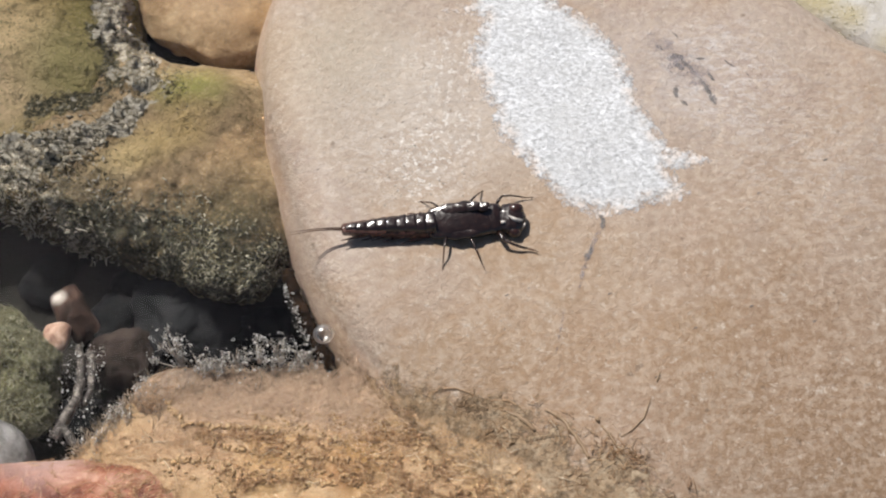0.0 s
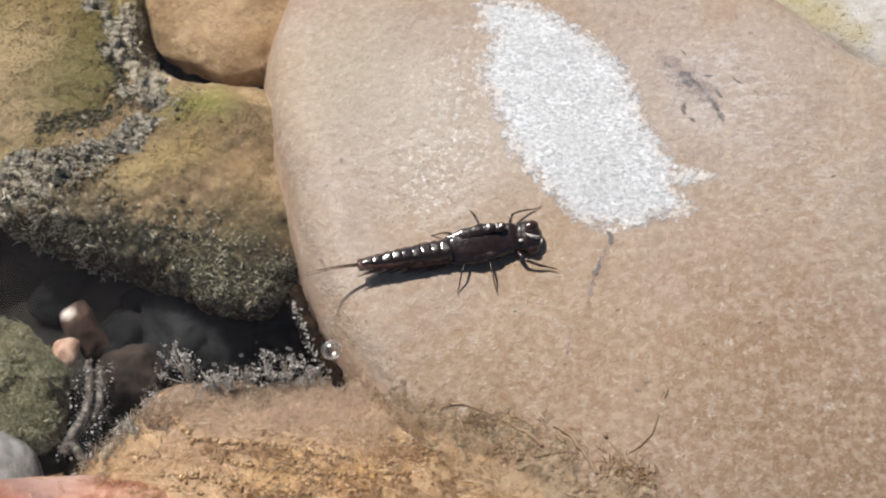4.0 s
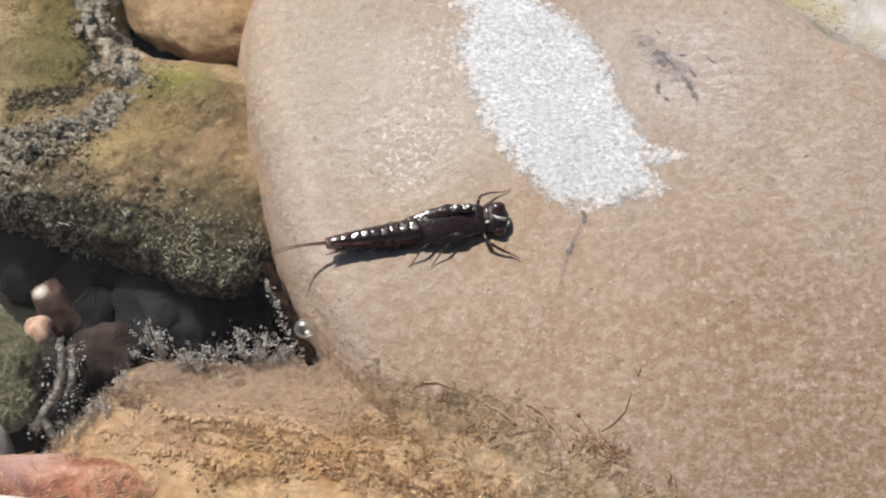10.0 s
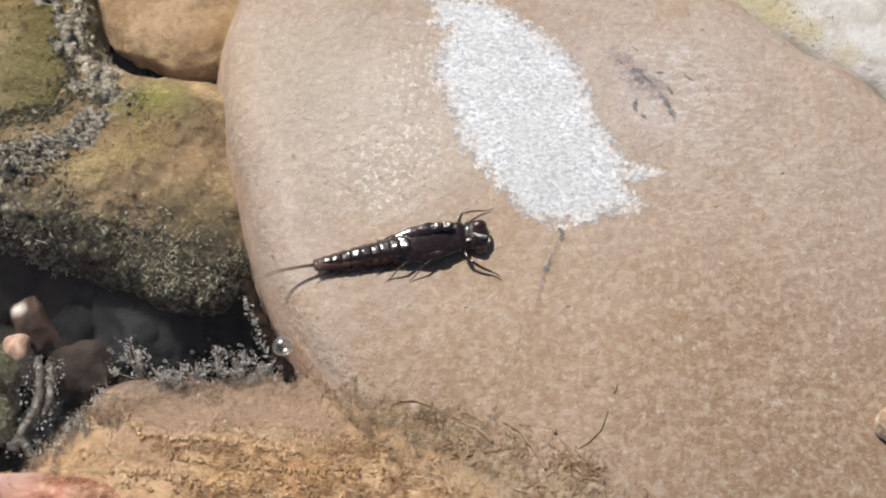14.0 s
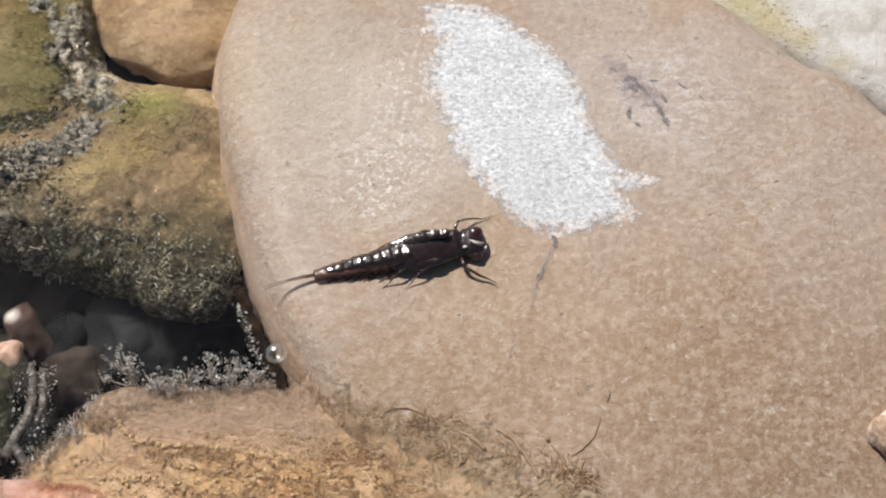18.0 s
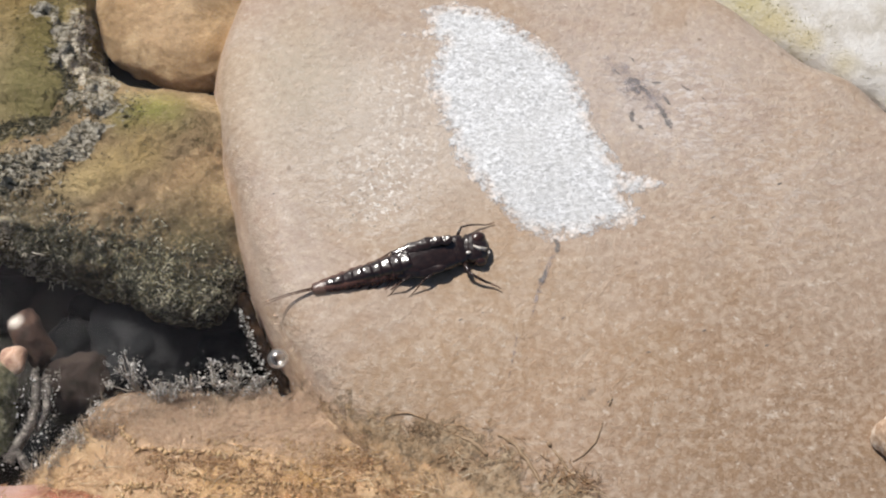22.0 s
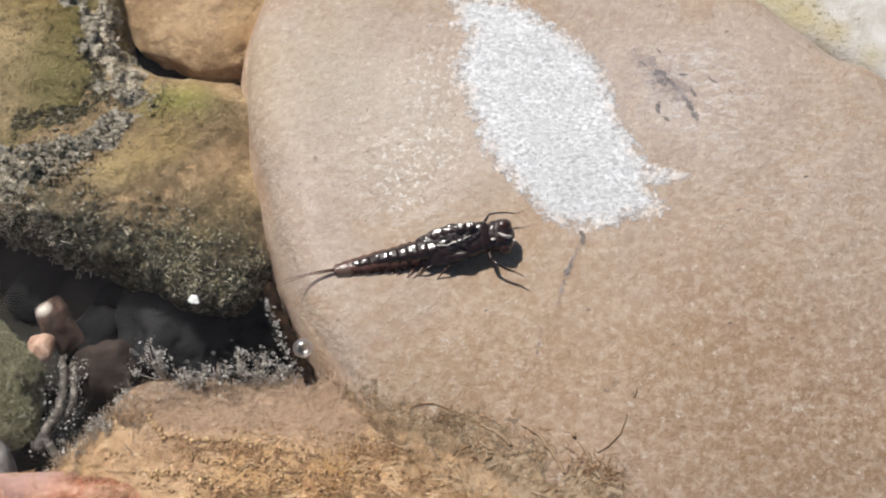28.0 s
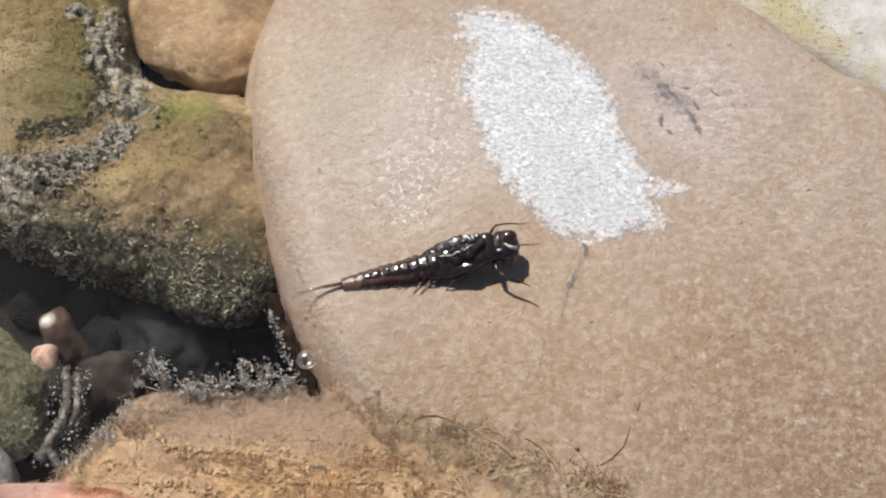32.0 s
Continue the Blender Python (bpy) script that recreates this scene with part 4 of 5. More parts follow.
for host, seed in ((STONE_A, 56), (STONE_B, 57)):
    strands("moss_threads", surface_points(host, 900, crust_moss, seed), (0.2, 0.5), 0.03, MOSS_THREAD, "dark moss threads beside the grey crust", "moss", seed, 0.7, 1.2)


def film_weight(x, y, z, n):
    return (n.z > 0.1) * max(0, fbm(Vector((x * 0.14, y * 0.14, 9)), 3) + 0.25)


FILM_THREAD = algae_material("olive_ochre_threads", (0.13, 0.105, 0.04), (0.30, 0.225, 0.10), (0.52, 0.40, 0.22))
for host, count, seed in ((STONE_A, 5000, 6), (STONE_B, 4200, 7), (STONE_J, 900, 9)):
    strands("algae_fuzz", surface_points(host, count, film_weight, seed), (0.15, 0.45), 0.028, FILM_THREAD, "olive and ochre algae fuzz", "algae", seed, 0.9, 1.6)


strands("algae_fuzz", surface_points(STONE_D, 7000, lambda x, y, z, n: (n.z > -0.3) * (0.35 + max(0, fbm(Vector((x * 0.3, y * 0.3, 2)), 3) + 0.4)), 8), (0.2, 0.7), 0.032,
        algae_material("grey_green_fuzz", (0.10, 0.10, 0.05), (0.25, 0.24, 0.135), (0.55, 0.52, 0.40)), "grey-green algae fuzz on the stone in the pool", "algae", 8, 0.7, 1.6)


def cream_edge(x, y, z, n):
    line = near_line(x, y, [(28.5, 31.0), (30.5, 28.5), (33.0, 26.2), (36.0, 23.6), (39.5, 21.0)], 3.2)
    return line ** 2 * (n.z > -0.3) * max(0.05, 1 - math.hypot(x - 30.0, y - 29.5) / 11)


strands("algae_fuzz", surface_points(STONE_I, 350, cream_edge, 12), (0.15, 0.4), 0.025, algae_material("yellow_green_fuzz", (0.22, 0.185, 0.07), (0.38, 0.325, 0.14), (0.55, 0.49, 0.29)),
        "yellow-green algae fuzz on the cream stone", "algae", 12, 0.9, 1.4)


def algae_weight(x, y, z, n):
    return (n.z > 0.0) * max(0.02, fbm(Vector((x * 0.2, y * 0.28, 2)), 3) + 0.35) * (y > -26) * (1.0 if y < -12.2 else 0.3)


def boulder_algae_weight(x, y, z, n):
    edge = -10.2 + 0.05 * x - max(0.0, (x - 6) * 0.55) + max(0.0, (-1 - x) * 0.45)
    return (n.z > 0.2) * (y < edge) * (y > -24) * (x < 14) * (0.15 + max(0, fbm(Vector((x * 0.25, y * 0.3, 2)), 3) + 0.2))


H_PLACES = surface_points(STONE_H, 7000, lambda x, y, z, n: algae_weight(x, y, z, n) * max(0.25, min(1.0, (-9.0 - y) / 4)), 13)
strands("algae_threads", H_PLACES, (0.4, 1.5), 0.022, ALGAE, "brown and ochre filamentous algae on the submerged stone", "algae", 13, 0.95, 0.9, (0.8, -0.2, 0))
B_PLACES = surface_points(BIG, 900, boulder_algae_weight, 15)
strands("algae_threads", [(q + n * 0.14, n) for q, n in B_PLACES], (0.4, 1.3), 0.018, ALGAE, "brown filamentous algae on the boulder's wet foot", "algae", 15, 0.99, 0.9, (0.8, -0.3, 0))
strands("dark_algae_threads", [H_PLACES[k] for k in range(0, 7000, 60)] + [(q + n * 0.3, n) for q, n in B_PLACES[::60]], (0.6, 1.6), 0.03, ALGAE_DARK,
        "dark brown algae threads", "algae", 17, 0.9, 0.7)
K_PLACES = surface_points(STONE_K, 500, lambda x, y, z, n: (n.z > -0.2) * (0.3 + max(0.0, -7.5 - y)), 81)
strands("algae_threads", K_PLACES, (0.4, 1.3), 0.022, ALGAE, "brown filamentous algae over the small pinkish stone", "algae", 81, 0.85, 1.0, (0.6, 0.2, 0))
strands("algae_fringe", K_PLACES[:160], (0.5, 1.3), 0.028, STEM, "grey-brown fringe of algae on the small pinkish stone", "algae", 82, 0.4, 0.9, (-0.3, 0.6, 0.3))
F_PLACES = surface_points(STONE_F, 4200, lambda x, y, z, n: (n.z > 0) * (x < -12) * max(0.0, min(1.0, (x + 30.5) / 8)) * max(0.05, fbm(Vector((x * 0.3, y * 0.3, 4)), 3) + 0.3), 18)
strands("algae_tangles", [(q + n * 0.1, n) for q, n in F_PLACES[::4]], (0.5, 1.2), 0.035, algae_material("red_stone_tangle", (0.27, 0.15, 0.065), (0.40, 0.25, 0.12), (0.54, 0.39, 0.23)),
        "golden-brown tangles of algae over the red stone", "algae", 83, 0.8, 2.0)
strands("algae_threads", F_PLACES, (0.4, 1.5), 0.022, ALGAE, "brown filamentous algae over the red stone", "algae", 18, 0.9, 0.9, (0.8, 0.1, 0))


TREES = {}


def drop_on(ob, points):
    """Points (x, y) set down on a stone from above."""
    m = ob.matrix_basis
    tree = TREES.get(ob.name) or BVHTree.FromPolygons([m @ v.co / MM for v in ob.data.vertices], [p.vertices[:] for p in ob.data.polygons])
    TREES[ob.name] = tree
    out = []
    for x, y in points:
        place, normal, index, far = tree.ray_cast(Vector((x, y, 30)), Vector((0, 0, -1)))
        if place:
            out.append((place, normal))
    return out


def chain(points, count, spread, seed):
    """Points strewn along a line."""
    rng = np.random.default_rng(seed)
    out = []
    for k in range(count):
        u = rng.random() * (len(points) - 1.001)
        a, b, w = points[int(u)], points[int(u) + 1], u - int(u)
        out.append((a[0] + (b[0] - a[0]) * w + rng.normal(0, spread), a[1] + (b[1] - a[1]) * w + rng.normal(0, spread)))
    return out


GOLD = lump_material("golden_algae_beads", (0.0, (0.25, 0.15, 0.07)), (0.6, (0.36, 0.235, 0.12)), (1.0, (0.50, 0.38, 0.22)))
for k, (line, count, spread) in enumerate((
    ([(-20.3, -8.9), (-19.8, -10.2), (-18.7, -11.5), (-16.5, -11.8), (-14.1, -11.9), (-11.2, -12.3), (-9.0, -12.9)], 190, 0.08),
    ([(-15.0, -10.6), (-12.2, -11.2), (-9.0, -12.3), (-6.0, -13.8)], 130, 0.09),
    ([(-18.0, -12.6), (-14.0, -13.8), (-10.0, -14.2), (-6.0, -14.6)], 160, 0.1),
    ([(-12.0, -10.6), (-8.0, -10.9), (-4.0, -11.6), (0.0, -11.9)], 120, 0.1),
    ([(-21.0, -14.2), (-17.0, -14.4), (-13.0, -15.6), (-8.0, -16.4)], 160, 0.14),
    ([(-8.0, -11.4), (-5.0, -12.2), (-1.5, -12.6), (2.0, -13.0)], 150, 0.35),
    ([(-6.0, -13.6), (-2.0, -14.6), (3.0, -15.2), (6.0, -16.5)], 130, 0.4),
    ([(-20.0, -15.2), (-15.0, -15.0), (-9.0, -15.4), (-3.0, -16.6)], 120, 0.35),
)):
    lumps("algae_beads", drop_on(STONE_H, chain(line, count, spread, 40 + k)), (0.1, 0.3) if k == 0 else (0.06, 0.24), GOLD, "chain of golden-brown algae beads", "algae", 0.8, 0.6 if k == 0 else 0.3, 40 + k, 0.8)


TANGLE = algae_material("golden_tangle", (0.25, 0.135, 0.065), (0.37, 0.225, 0.115), (0.50, 0.36, 0.215))
tangles = []
for k, (line, count) in enumerate((
    ([(-18.0, -12.2), (-12.0, -13.4), (-6.0, -14.6), (0.0, -15.4)], 420),
    ([(-6.0, -12.6), (0.0, -13.0), (5.0, -14.0)], 280),
    ([(-16.0, -15.6), (-8.0, -15.8), (0.0, -17.2), (6.0, -17.6)], 500),
)):
    rt = random.Random(k)
    for x, y in chain(line, count // 14, 0.5, 70 + k):
        tangles += drop_on(STONE_H, [(x + rt.gauss(0, 0.3), y + rt.gauss(0, 0.2)) for i in range(14)])
strands("algae_tangles", [(q + n * 0.12, n) for q, n in tangles], (0.5, 1.3), 0.035, TANGLE, "golden-brown tangles of algae", "algae", 71, 0.75, 2.4)
PALE_THREAD = algae_material("pale_algae", (0.40, 0.29, 0.17), (0.54, 0.43, 0.29), (0.68, 0.60, 0.48))
strands("pale_algae_threads", H_PLACES[3000:3420] + [(q + n * 0.3, n) for q, n in B_PLACES[:60]], (0.9, 2.4), 0.024, PALE_THREAD, "long pale translucent algae threads", "algae",
        61, 0.93, 1.1, (0.9, -0.3, 0))


def clot_weight(x, y, z, n):
    return (n.z > 0.2) * (y < -12.5) * max(0.0, fbm(Vector((x * 0.3, y * 0.5, 14)), 3) - 0.12)


CLOT = lump_material("dark_brown_clot", (0.0, (0.10, 0.055, 0.02)), (0.6, (0.20, 0.115, 0.045)), (1.0, (0.36, 0.24, 0.12)))
lumps("algae_clots", surface_points(STONE_H, 700, clot_weight, 62), (0.06, 0.24), CLOT, "dark golden-brown clots of algae", "algae", 0.5, 0.2, 62, 0.8)
strands("algae_tangles", [(q + n * 0.16, n) for q, n in surface_points(BIG, 500, lambda x, y, z, n: clot_weight(x, y, z, n) * (y < -11.5 - max(0.0, (x - 6) * 0.45)) * (y > -24) * (x < 20), 63)],
        (0.5, 1.4), 0.03, TANGLE, "golden-brown tangles of algae on the boulder's foot", "algae", 63, 0.97, 2.0)


def fringe_weight(x, y, z, n):
    return (n.z > -0.2) * (n.z < 0.85) * (n.y > 0.25 or (n.x < -0.3 and y > -13)) * (z > -9) * (x < -5)


FRINGE = surface_points(STONE_H, 1200, fringe_weight, 19)
strands("algae_fringe", FRINGE, (0.5, 1.5), 0.028, STEM, "grey-brown fringe of algae along the stone's edge", "algae", 19, 0.45, 0.8, (0, 0.6, 0.3))
lumps("algae_beads", [(q + n * 0.5 + Vector((0, 0.25, 0.2)) * ((k % 5) * 0.4), n) for k, (q, n) in enumerate(FRINGE[:520])], (0.03, 0.11), FOAM,
      "silvery bubble-beaded algae along the stone's edge", "algae", 0.8, 0.3, 20, 1.0)


# single dark threads at the boulder's foot
def thread(points, r, material=ALGAE_DARK, label="single dark algae thread lying on the boulder"):
    pts = [(x, y, boulder_top(x, y) + 0.05 + h) for x, y, h in points]
    v, f = tube(pts, [r * (0.35 + 0.65 * math.sin(math.pi * (0.15 + 0.8 * k / (len(pts) - 1)))) for k in range(len(pts))], 6)
    ob = mesh_object("algae_thread", v, f, material)
    return tagged(ob, label, "algae", "single threads")


SOFT_DARK = algae_material("soft_brown_thread", (0.22, 0.14, 0.078), (0.29, 0.195, 0.115), (0.37, 0.265, 0.165))
thread([(12.3, -13.5, 0), (13.1, -13.0, 0.02), (14.0, -12.1, 0.02), (14.4, -11.1, 0.02), (14.6, -10.6, 0)], 0.055, SOFT_DARK)
thread([(15.1, -9.4, 0), (15.25, -9.0, 0.05), (15.4, -8.6, 0)], 0.06, SOFT_DARK)
thread([(11.0, -12.6, 0), (11.4, -13.1, 0.02), (11.9, -14.0, 0.02), (12.2, -14.6, 0)], 0.10, SOFT_DARK)
thread([(10.65, -12.05, 0), (10.75, -12.2, 0.1), (10.85, -12.4, 0)], 0.16, SOFT_DARK)


def thick_thread(points, r, label):
    """A soft thick strand of algae with a wavering width, pressed on the boulder's foot."""
    fine = [Vector(a).lerp(Vector(b), k / 5) for a, b in zip(points, points[1:]) for k in range(5)] + [Vector(points[-1])]
    n = len(fine) - 1
    v, f = tube([(q.x + 0.10 * fbm(Vector((q.x * 2, q.y * 2, 3)), 3), q.y, boulder_top(q.x, q.y) + 0.05) for q in fine],
                [r * (0.3 + 0.7 * math.sin(math.pi * (0.08 + 0.84 * k / n)) ** 0.5) * (1 + 0.5 * fbm(Vector((q.x * 2.6, q.y * 2.6, 8)), 2)) for k, q in enumerate(fine)], 9)
    return tagged(mesh_object("algae_strand", v, f, SOFT_DARK), label, "algae", "thick soft strands")


thick_thread([(7.2, -11.3), (7.9, -11.7), (8.5, -12.2), (9.1, -13.2), (9.7, -14.2), (10.1, -14.9)], 0.15, "thick soft brown strand of algae on the boulder's foot")
thick_thread([(4.2, -11.1), (5.0, -11.5), (5.8, -12.0), (6.4, -12.7)], 0.17, "short thick brown strand of algae on the boulder's foot")
thick_thread([(2.6, -13.4), (3.1, -14.2), (3.4, -15.1)], 0.18, "short soft brown strand of algae on the boulder's foot")
for pts in ([(-1.2, -9.9), (-0.2, -9.6), (0.8, -9.55), (1.8, -9.9), (2.7, -10.3)], [(2.8, -10.7), (3.6, -10.4), (4.6, -10.5), (5.4, -11.0), (5.8, -11.5)],
            [(-6.6, -9.3), (-6.0, -8.7), (-5.2, -8.5), (-4.4, -8.9), (-4.0, -9.5)], [(-7.4, -8.9), (-6.6, -8.2), (-5.6, -8.0), (-4.8, -8.3)],
            [(1.4, -13.0), (2.4, -13.4), (3.2, -14.3), (3.5, -15.2)], [(5.6, -14.2), (6.2, -13.4), (7.0, -13.5), (7.4, -14.4)], [(-2.2, -12.2), (-1.0, -11.7), (0.2, -12.0), (1.0, -12.8)]):
    thread([(x, y, 0.03 if 0 < k < len(pts) - 1 else 0.0) for k, (x, y) in enumerate(pts)], 0.05, TANGLE, "looping golden-brown algae thread on the boulder's foot")

# soft fuzz over the joint between the boulder and the algae-covered stone
FUZZ = algae_material("soft_tan_fuzz", (0.40, 0.275, 0.185), (0.50, 0.365, 0.265), (0.60, 0.475, 0.37))


def highest(points):
    """Points set down on whichever of the two stones is the higher there."""
    out = []
    for one, two in zip([drop_on(BIG, [q]) for q in points], [drop_on(STONE_H, [q]) for q in points]):
        best = max(one + two, key=lambda hit: hit[0].z, default=None)
        if best:
            out.append(best)
    return out


JOINT_LINE = [(-19.5, -7.6), (-16.0, -7.4), (-12.5, -7.2), (-9.0, -7.0), (-6.5, -8.2)]
joint_places = highest(chain(JOINT_LINE, 4200, 0.75, 301))
strands("algae_fuzz", [(q + n * 0.05, n) for q, n in joint_places], (0.5, 1.6), 0.018, FUZZ, "soft tan algae fuzz where the stones meet", "algae", 302, 0.72, 1.0, (0.5, 0.3, 0.1))
open_places = highest(chain([(-20.5, -9.5), (-15.0, -9.6), (-9.0, -9.8), (-5.0, -11.0)], 3600, 1.2, 303))
strands("algae_fuzz", [(q + n * 0.05, n) for q, n in open_places], (0.5, 1.6), 0.014, FUZZ, "soft tan algae fuzz over the brown stone", "algae", 304, 0.8, 1.0, (0.6, -0.2, 0.1))
blob_places = highest(chain([(1.2, -11.0), (2.2, -10.9), (3.0, -11.1)], 420, 0.32, 305) + chain([(-2.6, -11.2), (-1.8, -11.6)], 260, 0.4, 306) + chain([(4.6, -14.0), (6.0, -14.8)], 240, 0.45, 307))
strands("algae_tangles", [(q + n * 0.08, n) for q, n in blob_places], (0.3, 0.8), 0.022, SOFT_DARK, "soft brown clumps of algae on the boulder's foot", "algae", 308, 0.96, 2.0)

# silvery tufts with bubbles at the edge of the dark pool
FOAM_EDGE = [(-21.0, -4.2), (-19.2, -5.6), (-17.0, -5.8), (-15.0, -5.2), (-13.0, -4.6), (-11.2, -5.0), (-9.6, -6.4), (-23.6, -9.4), (-24.0, -11.6)]


PALE_STEM = algae_material("silvery_stem", (0.20, 0.155, 0.12), (0.34, 0.285, 0.235), (0.55, 0.51, 0.46))


def tuft(place, height, lean, seed, count=150):
    """A tuft of silvery algae: a few stems under a cloud of bubble-beaded grains."""
    rng = np.random.default_rng(seed)
    root = new("algae_tuft")
    root.location = Vector(place) * MM
    v, f = [], []
    tips = []
    for k in range(11):
        d = Vector((lean[0] + rng.normal(0, 0.5), lean[1] + rng.normal(0, 0.5), 1)).normalized() * rng.uniform(0.6, 1.05)
        pts = [d * height * u + Vector((0.2 * math.sin(4 * u + k), 0.2 * math.cos(5 * u + k), -0.4)) for u in (0, 0.3, 0.6, 0.85, 1.0)]
        tv, tf = tube(pts, (0.045, 0.04, 0.035, 0.03, 0.015), 5)
        f.extend([tuple(i + len(v) for i in g) for g in tf])
        v.extend(tv)
        tips.extend(pts[1:])
    mesh_object("stems", v, f, PALE_STEM, root)
    heads = [tips[rng.integers(len(tips))] for k in range(13)]
    places = [(heads[rng.integers(13)] + Vector(rng.normal(0, rng.choice((0.12, 0.2, 0.42)), 3)), Vector((0, 0, 1))) for k in range(count * 2)]
    lumps("beads", places, (0.025, 0.14), FOAM, "", "", 0.45, 0.0, seed, 1.2, root)
    return tagged(root, "silvery tuft of algae beaded with tiny bubbles", "algae", "silvery tufts")


TUFTS = [tuft((-19.4, -6.4, -5.8), 2.9, (-0.5, 0.8), 1, 260), tuft((-17.7, -6.9, -5.8), 1.6, (0.1, 0.5), 2), tuft((-16.4, -6.9, -5.6), 1.6, (0.0, 0.4), 10),
         tuft((-15.2, -6.6, -5.6), 1.9, (0.1, 0.5), 3), tuft((-13.7, -6.2, -5.6), 2.1, (0.3, 0.7), 4, 220), tuft((-12.2, -6.1, -5.6), 2.0, (0.3, 0.7), 5),
         tuft((-10.6, -6.6, -5.8), 1.7, (0.2, 0.5), 6), tuft((-23.4, -10.0, -7.4), 1.8, (-0.2, 0.4), 7), tuft((-24.2, -11.8, -7.6), 1.7, (-0.3, 0.2), 8),
         tuft((-22.0, -8.6, -6.6), 1.5, (-0.3, 0.4), 9)]


# bubbles
def bubble(place, r, label):
    v, f = stone_mesh((r, r, r), 2.0, 0.0, 0.1, 0, 16, 24)
    ob = mesh_object("air_bubble", v, f, GLASS)
    ob.location = Vector(place) * MM
    ob.visible_shadow = False
    return tagged(ob, label, "bubble", "air bubbles")


bubble((-8.9, -4.7, -3.7), 0.78, "clear round air bubble against the boulder's edge")
rb = random.Random(5)
for k in range(26):
    x, y = FOAM_EDGE[k % 7]
    bubble((x + rb.uniform(-1, 1), y + rb.uniform(-0.9, 0.3), -4.2 - rb.random() * 0.7), rb.uniform(0.06, 0.15), "tiny air bubble caught in the algae")

# tiny drops added on the boulder, the wet stone's glints put into their pale colour
DROP = skin_material("water_drop", (0.62, 0.58, 0.52), 0.6)
drops = []
for cx, cy, w, count in ((-2.6, 12.6, 1.5, 40), (-2.6, 7.0, 1.3, 60), (-0.5, 7.6, 1.2, 24), (4.6, -4.2, 2.0, 12), (22.0, 13.0, 3.0, 14)):
    for k in range(count):
        x, y = cx + rb.gauss(0, w), cy + rb.gauss(0, w)
        drops.append((Vector((x, y, boulder_top(x, y))), Vector((0, 0, 1))))
lumps("water_drops", drops, (0.03, 0.11), DROP, "tiny pale drops added for the wet boulder's glints", "drops", 0.22, 0.0, 51, 0.15)

# crevice debris along the boulder's edge
EDGE_LINE = [(-11.4, 0.2), (-10.6, -1.6), (-9.9, -3.4), (-8.8, -5.6)]
rows_edge = []
for k in range(170):
    u = rb.random() * 2.999
    a, b = EDGE_LINE[int(u)], EDGE_LINE[int(u) + 1]
    w = u - int(u)
    x, y = a[0] + (b[0] - a[0]) * w + rb.gauss(-0.9, 0.22), a[1] + (b[1] - a[1]) * w
    rows_edge.append((Vector((x, y, -5.2 + rb.uniform(-0.5, 0.3))), Vector((0.4, 0, 1)).normalized()))
lumps("algae_beads", rows_edge, (0.04, 0.13), FOAM, "silvery algae beads in the crevice beside the boulder", "algae", 0.8, 0.0, 31)


def crevice_root():
    pts = [(-11.9, 1.6, -6.3), (-11.2, -0.6, -6.2), (-10.4, -2.4, -6.1), (-9.6, -4.0, -6.0), (-8.8, -5.6, -6.0), (-8.0, -7.0, -6.4)]
    fine = [Vector(a).lerp(Vector(b), k / 6) for a, b in zip(pts, pts[1:]) for k in range(6)]
    v, f = tube([q + Vector((0.25 * fbm(q * 1.1, 3), 0, 0.3 + 0.3 * fbm(q * 1.3, 3))) + Vector((-0.2, 0, 0)) for q in fine], [0.5 * (1 + 0.4 * fbm(q * 1.7, 3)) for q in fine], 8)
    return tagged(mesh_object("dark_root", v, f, ROOT), "dark brown rotting root wedged beside the boulder", "root")


crevice_root()


# twig in the pool
def twig():
    root = new("twig")
    for pts, rad in (
        ([(-28.2, -3.4, -10.2), (-27.7, -5.0, -9.9), (-27.5, -6.6, -9.6), (-27.6, -8.2, -9.4), (-28.3, -10.0, -9.3), (-29.0, -11.6, -9.6)], (0.32, 0.36, 0.38, 0.42, 0.45, 0.45)),
        ([(-27.2, -3.9, -10.4), (-26.9, -5.4, -10.2), (-26.8, -7.2, -10.1), (-27.3, -9.0, -9.7)], (0.28, 0.32, 0.32, 0.25)),
        ([(-28.4, -10.2, -9.3), (-27.4, -11.6, -9.2), (-26.0, -12.2, -9.6)], (0.35, 0.3, 0.2)),
    ):
        fine, fr = [], []
        for k in range(len(pts) - 1):
            for u in range(5):
                w = u / 5
                p = Vector(pts[k]).lerp(Vector(pts[k + 1]), w)
                fine.append(p + Vector((0.06 * fbm(p * 1.7, 2), 0.05 * fbm(p * 2.1, 2), 0)))
                fr.append((rad[k] + (rad[k + 1] - rad[k]) * w) * (1 + 0.25 * fbm(p * 1.3, 3)))
        v, f = tube(fine, fr, 9)
        mesh_object("branch", v, f, BARK, root)
    places = []
    for k in range(300):
        u = rb.random()
        y = -3.4 - 8.4 * u
        places.append((Vector((-27.6 + rb.choice((-0.7, 0.4, 1.2)) + rb.gauss(0, 0.4) - max(0, u - 0.7) * 3, y, -9.7 + rb.uniform(-0.3, 0.4))), Vector((0, 0, 1))))
    lumps("beads", places, (0.03, 0.15), FOAM, "", "", 0.8, 0.0, 33, 1.2, root)
    return tagged(root, "dark wet twig beaded with silvery algae in the pool", "twig")


twig()


# ---------- the floating flake ----------
def flake():
    verts, faces = stone_mesh((0.5, 0.36, 0.12), 2.0, 0.5, 1.9, 4, 16, 26)
    ob = mesh_object("floating_flake", verts, faces, FLAKE)
    return tagged(ob, "small white fluffy flake drifting over the water", "flake")


FLAKE_OB = flake()


